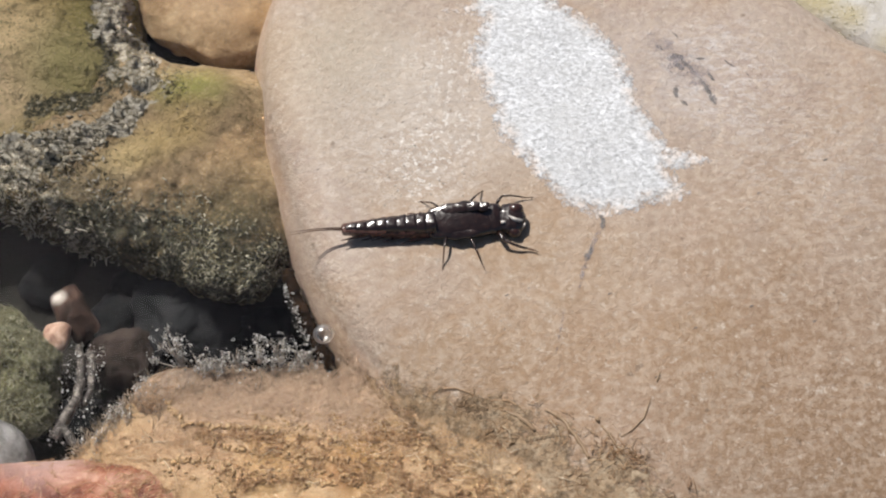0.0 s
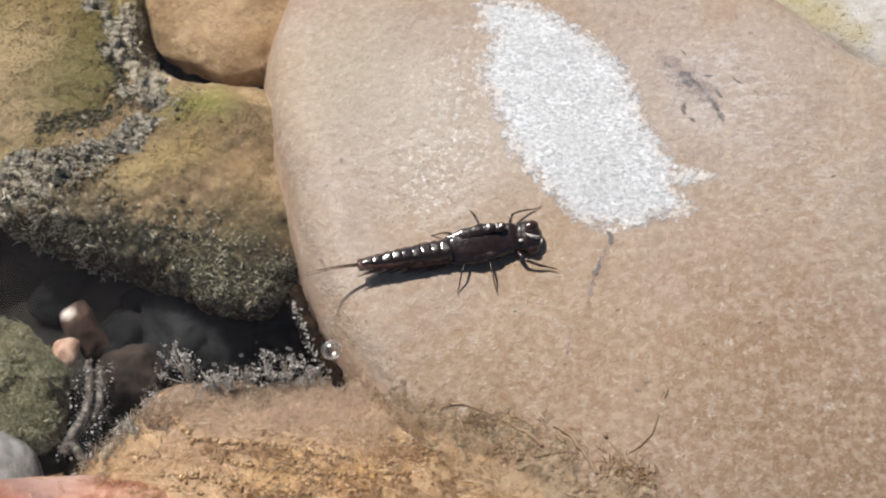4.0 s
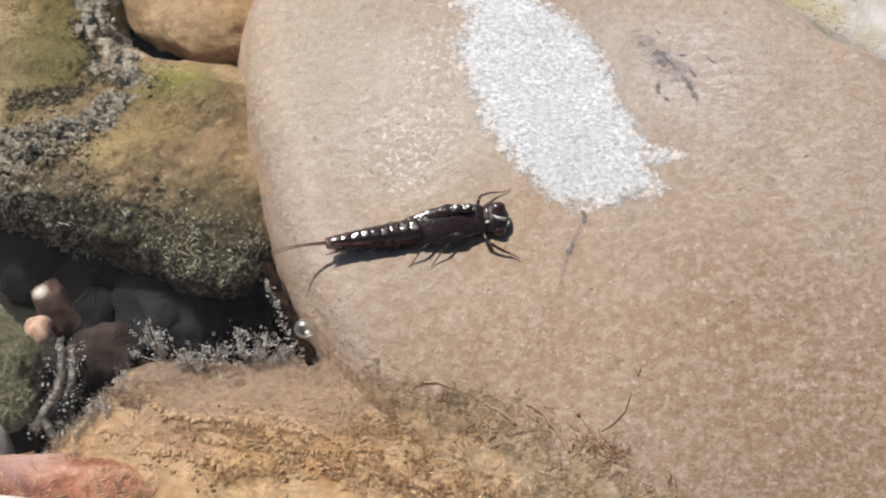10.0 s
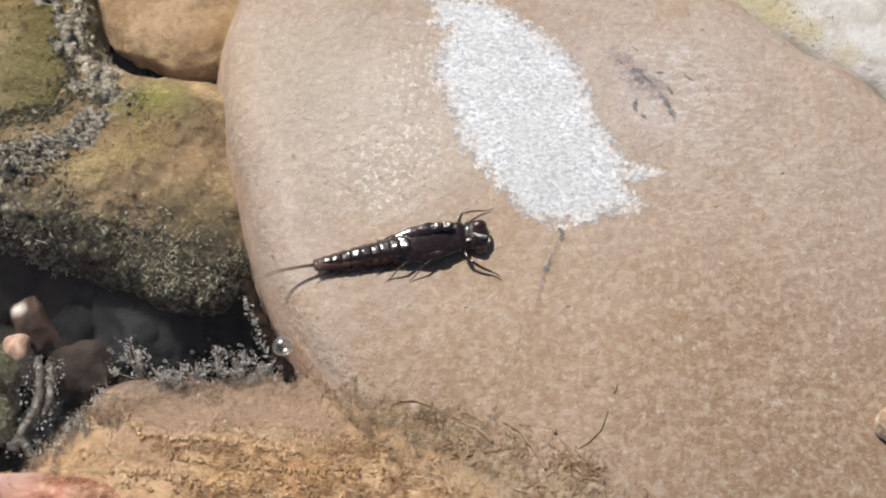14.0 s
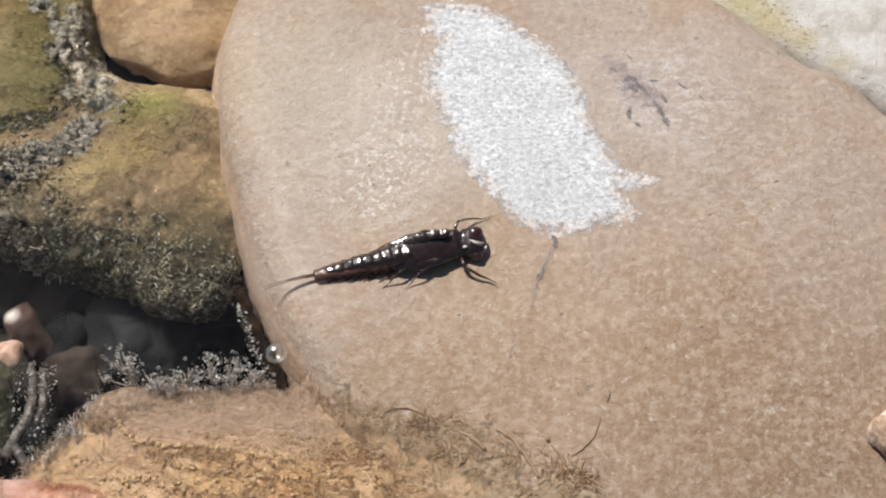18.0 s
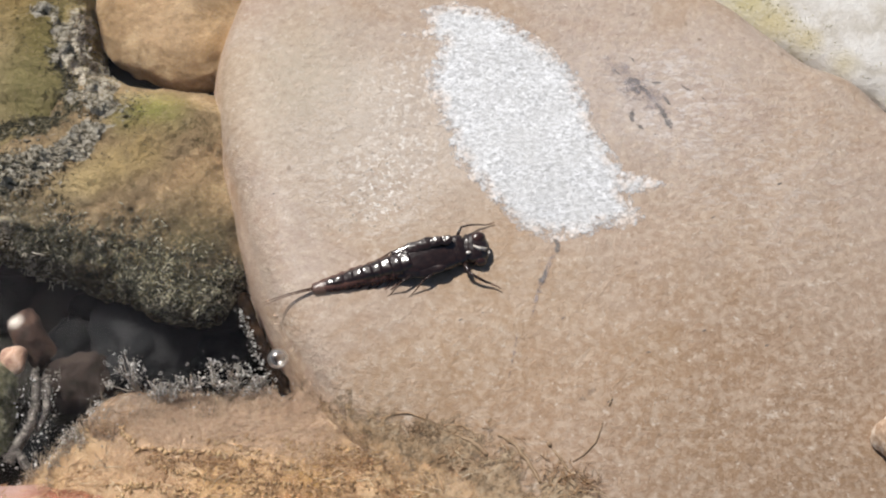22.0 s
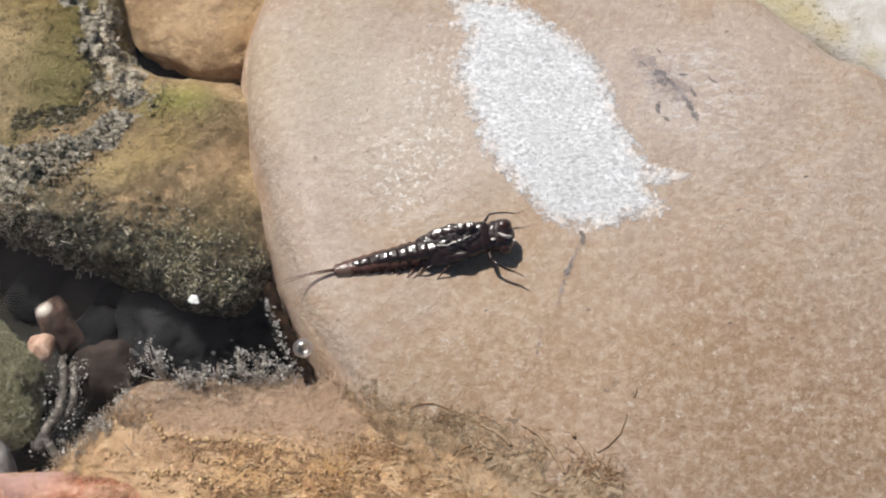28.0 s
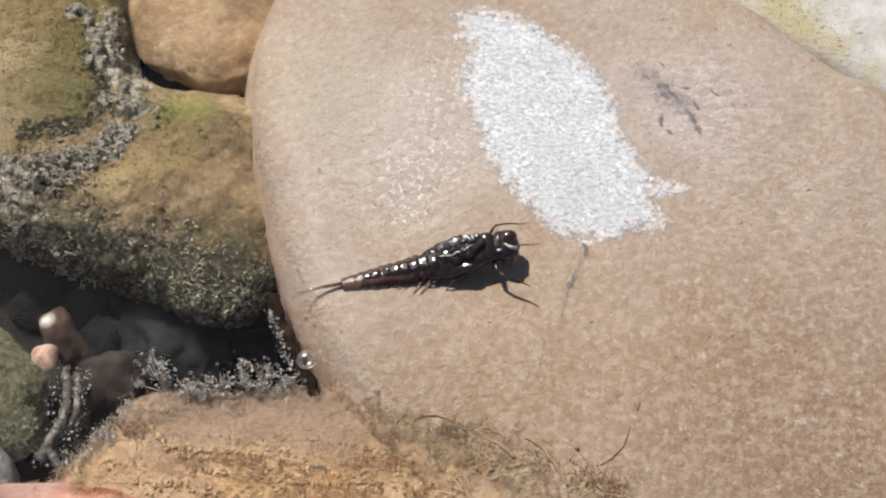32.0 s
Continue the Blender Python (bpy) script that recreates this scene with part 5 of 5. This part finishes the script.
# ---------- the insect ----------
def body_tube(sections, seg=24, square=2.6):
    """A closed body along x from sections (x, z of the middle, half width, half height)."""
    verts = []
    for x, z, ry, rz in sections:
        for j in range(seg):
            a = 2 * math.pi * j / seg
            k = (abs(math.cos(a)) ** square + abs(math.sin(a)) ** square) ** (-1 / square)
            verts.append((x, ry * math.cos(a) * k, z + rz * math.sin(a) * k))
    faces = grid_faces(len(sections), seg)
    faces.append(tuple(reversed(range(seg))))
    faces.append(tuple(range((len(sections) - 1) * seg, len(sections) * seg)))
    return verts, faces


def ball(c, r, turn=0.0, seg=18, rings=12):
    verts = []
    for i in range(rings + 1):
        la = math.pi * (i / rings - 0.5)
        for j in range(seg):
            lo = 2 * math.pi * j / seg
            x, y, z = r[0] * math.cos(la) * math.cos(lo), r[1] * math.cos(la) * math.sin(lo), r[2] * math.sin(la)
            verts.append((c[0] + x * math.cos(turn) - y * math.sin(turn), c[1] + x * math.sin(turn) + y * math.cos(turn), c[2] + z))
    return verts, grid_faces(rings + 1, seg)


def rumple(verts, amp, freq, seed):
    """Uneven relief on a body part, pushed out from its middle line."""
    out = []
    for x, y, z in verts:
        k = 1 + amp * fbm(Vector((x * freq + seed, y * freq, z * freq)), 4)
        out.append((x, y * k, 1.0 + (z - 1.0) * k))
    return out


def fine_tube(sections, steps, seg, square):
    """body_tube with smooth steps between the sections."""
    fine = []
    for a, b in zip(sections, sections[1:]):
        fine += [tuple(u + (v - u) * k / steps for u, v in zip(a, b)) for k in range(steps)]
    return body_tube(fine + [sections[-1]], seg, square)


def rolled(verts, deg):
    """Turn a part about the body's length, through its middle."""
    c, s = math.cos(radians(deg)), math.sin(radians(deg))
    return [(x, y * c - (z - 1.0) * s, 1.0 + y * s + (z - 1.0) * c) for x, y, z in verts]


def rising(verts, k=0.13):
    """Let a part rise towards the head."""
    return [(x, y, z + k * x) for x, y, z in verts]


def build_insect():
    root = new("insect")
    p, rng = {}, random.Random(11)
    # abdomen: nine rings that taper to the tail, each falling towards the next
    first = None
    for k in range(9):
        u0, u1 = k / 9, (k + 1) / 9
        x0, x1 = -1.4 - 6.6 * u0, -1.4 - 6.6 * u1
        r0, r1 = 0.84 - 0.56 * u0 ** 1.6, 0.84 - 0.56 * u1 ** 1.6
        z = 0.98
        step, h, top = 0.733 / 4, r0 * 1.0, []
        tilt = rng.uniform(-4, 3)
        for i, slope in enumerate((4, 8, 12, 15, 24)):
            top.append((x0 - i * step, h))
            h -= step * math.tan(radians(slope + tilt + rng.uniform(-4, 4)))
        secs = [(x0 + 0.1, z, r0 * 0.8, top[0][1] * 0.7), (x0 + 0.04, z, r0 * 0.94, top[0][1] * 0.92)]
        secs += [(x, z, (r0 + (r1 - r0) * i / 4) * (1.0 - 0.02 * i), g) for i, (x, g) in enumerate(top)] + [(x1 - 0.08, z, r1 * 0.86, top[-1][1] * 0.9)]
        v, f = body_tube(list(reversed(secs)), 40, 2.9)
        ob = mesh_object("abdomen" if k == 0 else "abdomen_ring", rumple(v, 0.10, 1.9, k * 3.7), f, CHITIN, root if k == 0 else first)
        first = first or ob
    p["abdomen"] = first
    # shed skin round the abdomen, with the tail threads
    secs = []
    for k in range(33):
        u = k / 32
        r = (0.90 - 0.48 * u ** 1.7) * (1 + 0.05 * math.cos(u * 9 * 2 * math.pi))
        secs.append((-1.6 - 6.6 * u, 0.84 + 0.02 * u, r * 1.08, r * 0.68))
    secs += [(-8.28, 0.87, 0.42, 0.28), (-8.36, 0.87, 0.32, 0.2), (-8.40, 0.88, 0.1, 0.08)]
    v, f = body_tube(list(reversed(secs)), 28)
    p["skin"] = mesh_object("abdomen_skin", rumple(v, 0.10, 1.5, 3), f, SKIN, root, label="translucent brown shed skin")
    for s in (1, -1):
        pts = [(-8.3, 0.08 * s, 0.93), (-9.2, 0.07 * s + 0.03, 0.98), (-10.2, 0.07 * s + 0.05, 0.96), (-11.2, 0.09 * s + 0.02, 0.86), (-12.2, 0.12 * s - 0.04, 0.72)]
        v, f = tube(pts, (0.075, 0.06, 0.05, 0.035, 0.015), 6)
        mesh_object("tail_thread", v, f, CHITIN_BROWN, p["skin"])
    # gills: thin translucent blades swept back along both sides
    gills = p["gills"] = []
    for s in (1, -1):
        for k in range(8):
            x = -1.5 - 0.74 * k
            w = 0.84 - 0.06 * k
            far = 0.42 - 0.02 * k + rng.uniform(-0.15, 0.15)
            back = 1.9 + rng.uniform(-0.4, 0.4)
            pts = [(x, s * w * 0.9, 0.78), (x - back * 0.25, s * (w + far * 0.4), 0.66), (x - back * 0.6, s * (w + far * 0.75), 0.5), (x - back, s * (w + far), 0.42)]
            verts = []
            for j, (a, b, c) in enumerate(pts):
                h = (0.14, 0.24, 0.16, 0.012)[j]
                verts += [(a + h, b, c + 0.012), (a - h, b - 0.08 * s, c + 0.012), (a - h, b - 0.08 * s, c - 0.012), (a + h, b, c - 0.012)]
            gill = mesh_object("gill", verts, grid_faces(4, 4) + [(3, 2, 1, 0), (12, 13, 14, 15)], GILL, p["skin"], label="thin brown translucent gill")
            gills.append((gill, x, s * w * 0.9, s, rng.uniform(0.7, 1.3)))
    # thorax: one broad uneven shell under two pairs of wing pads, leaning to one side
    lean = 17
    v, f = fine_tube([(-2.2, 0.98, 0.5, 0.42), (-1.7, 0.98, 0.95, 0.62), (-0.8, 0.98, 1.2, 0.72), (0.4, 0.98, 1.32, 0.8), (1.4, 0.99, 1.32, 0.78), (2.3, 1.0, 1.22, 0.7), (2.9, 1.0, 1.0, 0.56)], 5, 44, 3.2)
    p["thorax"] = mesh_object("thorax", rolled(rumple(v, 0.06, 0.9, 21), lean), f, CHITIN, root)
    for s in (1, -1):
        v, f = ball((-0.4, 0.90 * s, 1.40), (2.0, 0.46, 0.28), 0.10 * s, 36, 20)
        mesh_object("wing_pad", rolled(rising(rumple(v, 0.10, 1.2, 31 + s)), lean), f, CHITIN, p["thorax"])
        v, f = ball((-1.8, 0.62 * s, 1.34), (1.0, 0.34, 0.26), 0.18 * s, 28, 16)
        mesh_object("wing_pad", rolled(rising(rumple(v, 0.10, 1.4, 41 + s)), lean), f, CHITIN, p["thorax"])
    for k, (x, y, z, ln) in enumerate(((-1.3, 0.62, 1.56, 0.55), (-0.5, 0.76, 1.66, 0.62), (0.35, 0.84, 1.73, 0.66), (1.2, 0.86, 1.73, 0.62), (2.0, 0.78, 1.67, 0.5))):
        v, f = ball((x, y, z + 0.04), (ln, 0.36, 0.14), 0.08 * (k - 2), 26, 14)
        v = rumple(v, 0.05, 3.0, k * 5.1)
        mesh_object("ridge", rolled(rising(v), lean), f, RIDGE, p["thorax"])
    v, f = fine_tube([(2.2, 1.0, 0.9, 0.5), (2.4, 1.02, 1.18, 0.66), (2.8, 1.02, 1.2, 0.68), (3.2, 1.0, 1.1, 0.6), (3.4, 0.98, 0.85, 0.45)], 4, 34, 3.0)
    mesh_object("neck_plate", rolled(rumple(v, 0.06, 1.1, 51), lean), f, CHITIN, p["thorax"])
    # pale seam between thorax and abdomen, and the flank's low folds
    v, f = tube([(-1.95, 0.62, 1.46), (-2.05, 0.2, 1.62), (-2.0, -0.3, 1.56), (-1.85, -0.75, 1.30), (-1.7, -1.0, 0.95)], (0.03, 0.06, 0.05, 0.06, 0.03), 7)
    mesh_object("seam", v, f, CHITIN_BROWN, p["thorax"], label="brown seam behind the wing pads")
    for x, y, z, ln, a in ((0.6, -0.98, 1.02, 1.1, 0.05), (-0.7, -0.92, 1.0, 0.8, -0.1), (1.9, -0.95, 1.0, 0.6, 0.15)):
        v, f = ball((x, y, z), (ln, 0.28, 0.24), a, 24, 14)
        mesh_object("flank_fold", rumple(v, 0.12, 2.0, x), f, CHITIN_BROWN, p["thorax"])
    # the new body that rises out of the split back
    v, f = ball((0.5, 0.0, 1.1), (2.0, 0.95, 0.66), 0.0, 40, 26)
    p["hump"] = mesh_object("emerging_back", rumple(v, 0.36, 1.5, 61), f, chitin_material("soft_new_chitin", (0.02, 0.012, 0.010), 0.35, 1.0, 0.8), root,
                            label="dark soft new back pushing out of the split skin")
    for s in (1, -1):
        pts = [(-1.1, 0.28 * s, 1.54), (-0.7, 0.40 * s, 1.62), (-0.2, 0.58 * s, 1.58), (0.3, 0.50 * s, 1.68), (0.8, 0.58 * s, 1.60), (1.3, 0.38 * s, 1.64), (1.7, 0.26 * s, 1.5)]
        v, f = tube(pts, (0.02, 0.06, 0.05, 0.08, 0.05, 0.06, 0.02), 7)
        mesh_object("split_edge", v, f, PALE, p["hump"], label="pale torn edge of the split skin")
    # head
    v, f = fine_tube([(3.1, 0.98, 0.75, 0.5), (3.4, 1.0, 1.08, 0.64), (3.9, 1.0, 1.22, 0.72), (4.45, 0.97, 1.18, 0.68), (4.9, 0.9, 0.92, 0.54), (5.15, 0.84, 0.5, 0.34)], 4, 36, 2.4)
    p["head"] = mesh_object("head", rolled(rumple(v, 0.12, 1.1, 71), 10), f, CHITIN, root)
    for s in (1, -1):
        v, f = ball((4.3, 0.70, 1.30), (0.64, 0.52, 0.48), 0.3, 26, 16) if s > 0 else ball((4.35, -0.98, 1.02), (0.56, 0.42, 0.44), -0.3, 22, 14)
        mesh_object("eye", rolled(v, 10), f, EYE, p["head"], label="large dark red-brown eye")
    v, f = tube([(3.85, 0.02, 1.68), (4.05, -0.14, 1.74), (4.35, -0.28, 1.70), (4.72, -0.28, 1.54), (5.0, -0.05, 1.25)], (0.03, 0.09, 0.15, 0.16, 0.03), 8)
    mesh_object("pale_band", rolled(v, 8), f, PALE, p["head"], label="pale band between the eyes")
    v, f = tube([(4.95, -0.7, 1.08), (5.08, -0.45, 1.08), (5.12, -0.15, 1.1)], (0.04, 0.1, 0.03), 7)
    mesh_object("mouth", v, f, PALE, p["head"], label="pale mouth edge")
    v, f = ball((3.5, -0.62, 1.56), (0.2, 0.12, 0.08), 0.2, 12, 8)
    mesh_object("neck_spot", v, f, PALE, p["head"], label="pale spot on the neck")
    # legs: thigh with shin and foot under it; the front pair is bent forwards at the knee
    for name, x, y in (("front", 3.0, 1.1), ("middle", 0.8, 1.3), ("hind", -0.9, 1.1)):
        for s in (1, -1):
            if name == "front":
                r = 0.62 if s > 0 else 1.0
                thigh = [(0, 0, 0), (0.2, 0.28 * s, 0.16), (0.38, 0.48 * s, 0.22), (0.5, 0.58 * s, 0.2)]
                shin = [(0.48, 0.57 * s, 0.22), (1.0, 0.62 * s, 0.06), (1.5, 0.60 * s, -0.16), (1.9, 0.52 * s, -0.32)]
                foot = [(1.86, 0.53 * s, -0.31), (2.2, 0.52 * s, -0.36), (2.5, 0.56 * s, -0.38)]
            else:
                k, r = {"middle": 1.0, "hind": 0.95}[name], 0.48
                thigh = [(0, 0, 0), (0.5 * k, 0, 0.12), (1.0 * k, 0, 0.16), (1.3 * k, 0, 0.1)]
                shin = [(1.26 * k, 0, 0.12), (1.7 * k, 0.04, -0.16), (2.1 * k, 0.08, -0.42), (2.3 * k, 0.1, -0.52)]
                foot = [(2.28 * k, 0.1, -0.51), (2.5 * k, 0.1, -0.56), (2.75 * k, 0.14, -0.57)]
            if name == "front":
                thigh, shin, foot = ([(a * 1.3, b * 1.3, c) for a, b, c in line] for line in (thigh, shin, foot))
            v, f = tube(thigh, [w * r for w in (0.19, 0.2, 0.17, 0.13)], 9)
            leg = mesh_object("leg", v, f, CHITIN, root)
            v, f = tube(shin, [w * r for w in (0.13, 0.115, 0.1, 0.075)], 8)
            mesh_object("shin", v, f, CHITIN if name == "front" else CHITIN_BROWN, leg)
            v, f = tube(foot, [w * r for w in (0.075, 0.06, 0.025)], 6)
            mesh_object("foot", v, f, CHITIN_BROWN, leg)
            p[name, s] = (leg, x, y * s)
    tagged(root, "glossy black water insect shedding its skin on the boulder", "insect")
    return root, p


INSECT, PARTS = build_insect()


# ---------- movement ----------
# seconds, place of the insect in mm, pitch, heading, forward slide of its tail end, lift of the abdomen
INSECT_ROWS = [
    (0.0, 0.98, 3.20, -1.63, 0.0, 5.5, -0.29, 3.0),
    (0.5, 1.03, 3.01, -1.63, 0.0, 8.1, -0.45, 3.9),
    (1.0, 1.09, 2.84, -1.63, 0.0, 10.6, -0.64, 4.8),
    (2.0, 1.09, 2.78, -1.63, 0.0, 10.7, -0.55, 5.1),
    (3.0, 1.49, 2.63, -1.63, 0.0, 12.4, -0.55, 5.3),
    (3.5, 1.69, 2.55, -1.63, 0.0, 13.3, -0.55, 5.4),
    (5.5, 1.52, 2.48, -1.63, 0.0, 13.5, -0.64, 5.8),
    (6.0, 1.16, 2.28, -1.63, 0.0, 13.0, -0.59, 6.0),
    (7.0, 1.10, 2.30, -1.63, 0.0, 12.2, -0.55, 5.7),
    (8.0, 1.11, 2.37, -1.63, 0.0, 11.6, -0.58, 5.4),
    (10.0, 1.15, 2.35, -1.63, 0.0, 12.2, -0.38, 5.0),
    (12.0, 1.03, 2.19, -1.63, 0.0, 12.8, 0.06, 2.8),
    (13.0, 1.16, 2.28, -1.63, 0.0, 12.9, 0.13, 1.5),
    (14.0, 1.41, 2.31, -1.63, 0.0, 12.7, 0.09, 0.8),
    (15.5, 1.50, 2.31, -1.63, 0.0, 12.9, 0.20, -0.3),
    (17.0, 1.59, 2.32, -1.63, 0.0, 13.1, 0.31, -1.5),
    (19.0, 1.67, 2.27, -1.63, 0.0, 14.1, 0.35, -3.2),
    (20.0, 1.72, 2.21, -1.63, 0.0, 14.8, 0.16, -3.6),
    (21.5, 1.77, 2.08, -1.66, -0.4, 15.6, -0.10, -3.3),
    (22.3, 1.78, 2.09, -1.67, -0.6, 15.1, -0.07, -2.0),
    (23.0, 1.74, 2.29, -1.65, -0.8, 12.5, -0.10, 0.9),
    (24.0, 1.74, 2.33, -1.62, -1.0, 11.8, -0.13, 0.6),
    (25.5, 1.76, 2.34, -1.57, -4.0, 12.1, -0.18, 2.6),
    (28.0, 1.86, 2.33, -1.42, -9.0, 11.5, -0.26, 5.4),
    (30.0, 1.97, 2.32, -1.34, -11.5, 11.1, -0.25, 7.6),
    (32.0, 2.12, 2.24, -1.26, -14.0, 12.2, -0.23, 10.2),
]


ROLL = 0


def blend(t, pairs):
    for (a, u), (b, v) in zip(pairs, pairs[1:]):
        if t <= b:
            return u + (v - u) * max(0.0, (t - a) / (b - a))
    return pairs[-1][1]


def motions():
    walk(INSECT, [(r[0], pose(r[1] * MM, r[2] * MM, r[3] * MM, ROLL, r[4], r[5])) for r in INSECT_ROWS])
    free = [(0, 0.0), (10, 0.05), (14, 0.3), (22, 0.55), (28, 0.9), (32, 1.2)]

    def bent(lift, slide):
        return pose(-1.4 * MM, 0, 1.0 * MM, 0, lift, 0) @ pose((1.4 + slide) * MM, 0, -1.0 * MM)

    walk(PARTS["skin"], [(r[0], bent(r[7], r[6])) for r in INSECT_ROWS])
    walk(PARTS["abdomen"], [(r[0], bent(r[7], r[6] + blend(r[0], free))) for r in INSECT_ROWS])
    rise = [(0, -0.5), (20, -0.45), (25, -0.1), (28, 0.25), (32, 0.5)]
    walk(PARTS["hump"], [(t, pose(0.4 * MM, max(0.0, blend(t, rise) + 0.1) * 0.4 * MM, blend(t, rise) * MM, 0, -3 - blend(t, rise) * 4, 0)) for t in (0, 10, 20, 22, 24, 25.5, 27, 28, 30, 32)])
    nod = [(0, 0), (20, 2), (25, 6), (28, 12), (32, 22)]
    walk(PARTS["head"], [(t, pose(3.2 * MM, 0, 1.0 * MM, 0, blend(t, nod), -11) @ pose(-3.2 * MM, 0, -1.0 * MM)) for t in (0, 10, 20, 25, 26.5, 28, 30, 32)])
    # heading of each leg in degrees from straight ahead, by time
    turns = {
        ("front", -1): [(0, 20), (3.5, 24), (6, 36), (14, 38), (24, 40), (32, 40)],
        ("front", 1): [(0, 2), (2, 8), (3.5, 14), (6, 14), (14, 8), (24, 0), (32, -5)],
        ("middle", -1): [(0, 74), (0.7, 68), (2, 76), (3.5, 84), (6, 140), (14, 155), (32, 162)],
        ("middle", 1): [(0, 45), (1, 62), (3.5, 80), (6, 165), (14, 168), (32, 170)],
        ("hind", -1): [(0, 105), (1, 112), (3.5, 118), (6, 137), (14, 158), (32, 165)],
        ("hind", 1): [(0, 140), (3.5, 150), (6, 172), (14, 174), (32, 174)],
    }
    # the gills spread as the skin empties
    spread = [(0, 0), (10, 1), (17, 8), (23, 15), (28, 22), (32, 25)]
    for gill, x, y, s, k in PARTS["gills"]:
        most = k * (0.4 if s > 0 else 1.0)
        walk(gill, [(t, pose(x * MM, y * MM, 0, 0, 0, -s * most * blend(t, spread)) @ pose(-x * MM, -y * MM, 0)) for t in (0, 10, 17, 23, 28, 32)])
    sink = [(0, 0.0), (24, 0.0), (28, 0.2), (32, 0.35)]
    times = (0, 0.7, 1.4, 2, 2.8, 3.5, 4.4, 5.2, 6, 10, 14, 19, 24, 28, 32)
    for key, pairs in turns.items():
        leg, x, y = PARTS[key]
        walk(leg, [(t, pose(x * MM, y * MM, (0.92 - blend(t, sink)) * MM, 0, 0, key[1] * blend(t, pairs))) for t in times])
    # the flake sails in above the stones, settles on the water, sinks under the algae and comes up over the pool
    water = [(0, -88.7, 210.8, 3.5), (20, -48.7, 50.8, 3.5), (22, -25.7, 27.2, 3.5), (22.6, -17.5, 13.6, 3.5), (23, -15.2, 10.7, 3.5), (23.2, -14.0, 9.4, 3.5), (23.4, -13.3, 8.2, 3.5), (23.6, -12.6, 5.4, 3.4), (23.8, -11.8, 1.5, 3.2), (24, -11.8, -0.9, 1.8), (24.1, -12.6, -2.1, 0.0), (24.2, -13.2, -2.8, -1.8),
             (24.3, -13.7, -4.1, -3.2), (24.4, -14.4, -6.4, -6.4), (24.6, -15.0, -8.4, -8.4), (26.0, -16.4, -7.6, -8.6), (26.9, -17.2, -3.2, -6.2), (27.4, -17.5, -1.0, -3.3),
             (27.5, -17.5, -1.0, -3.3), (28, -17.4, -0.9, -3.3), (28.5, -17.8, -1.2, -3.3), (29, -20.5, -1.5, -3.3), (29.5, -23.6, -3.1, -3.3), (30, -27.9, -5.1, -3.3),
             (30.5, -33.0, -7.5, -3.3), (32, -43.3, -12.8, -3.3)]
    walk(FLAKE_OB, [(t, pose(x * MM, y * MM, z * MM, 0, 0, (t - 22) * 25 if t > 22 else 0)) for t, x, y, z in water])
    # the silvery tufts sway in the current
    for k, tuft_ob in enumerate(TUFTS):
        x, y, z = tuft_ob.location
        swing = (12, 5, 4, 5, 7, 5, 4, 4, 3, 4)[k]
        rows = []
        for i in range(93):
            t = min(32.0, i * 0.35)
            a = swing * (math.sin(t * 4.6 + k) * 0.7 + 0.4 * math.sin(t * 2.3 + 2 * k))
            rows.append((t, pose(x, y, z, a * 0.4, a, 0)))
        walk(tuft_ob, rows)


motions()
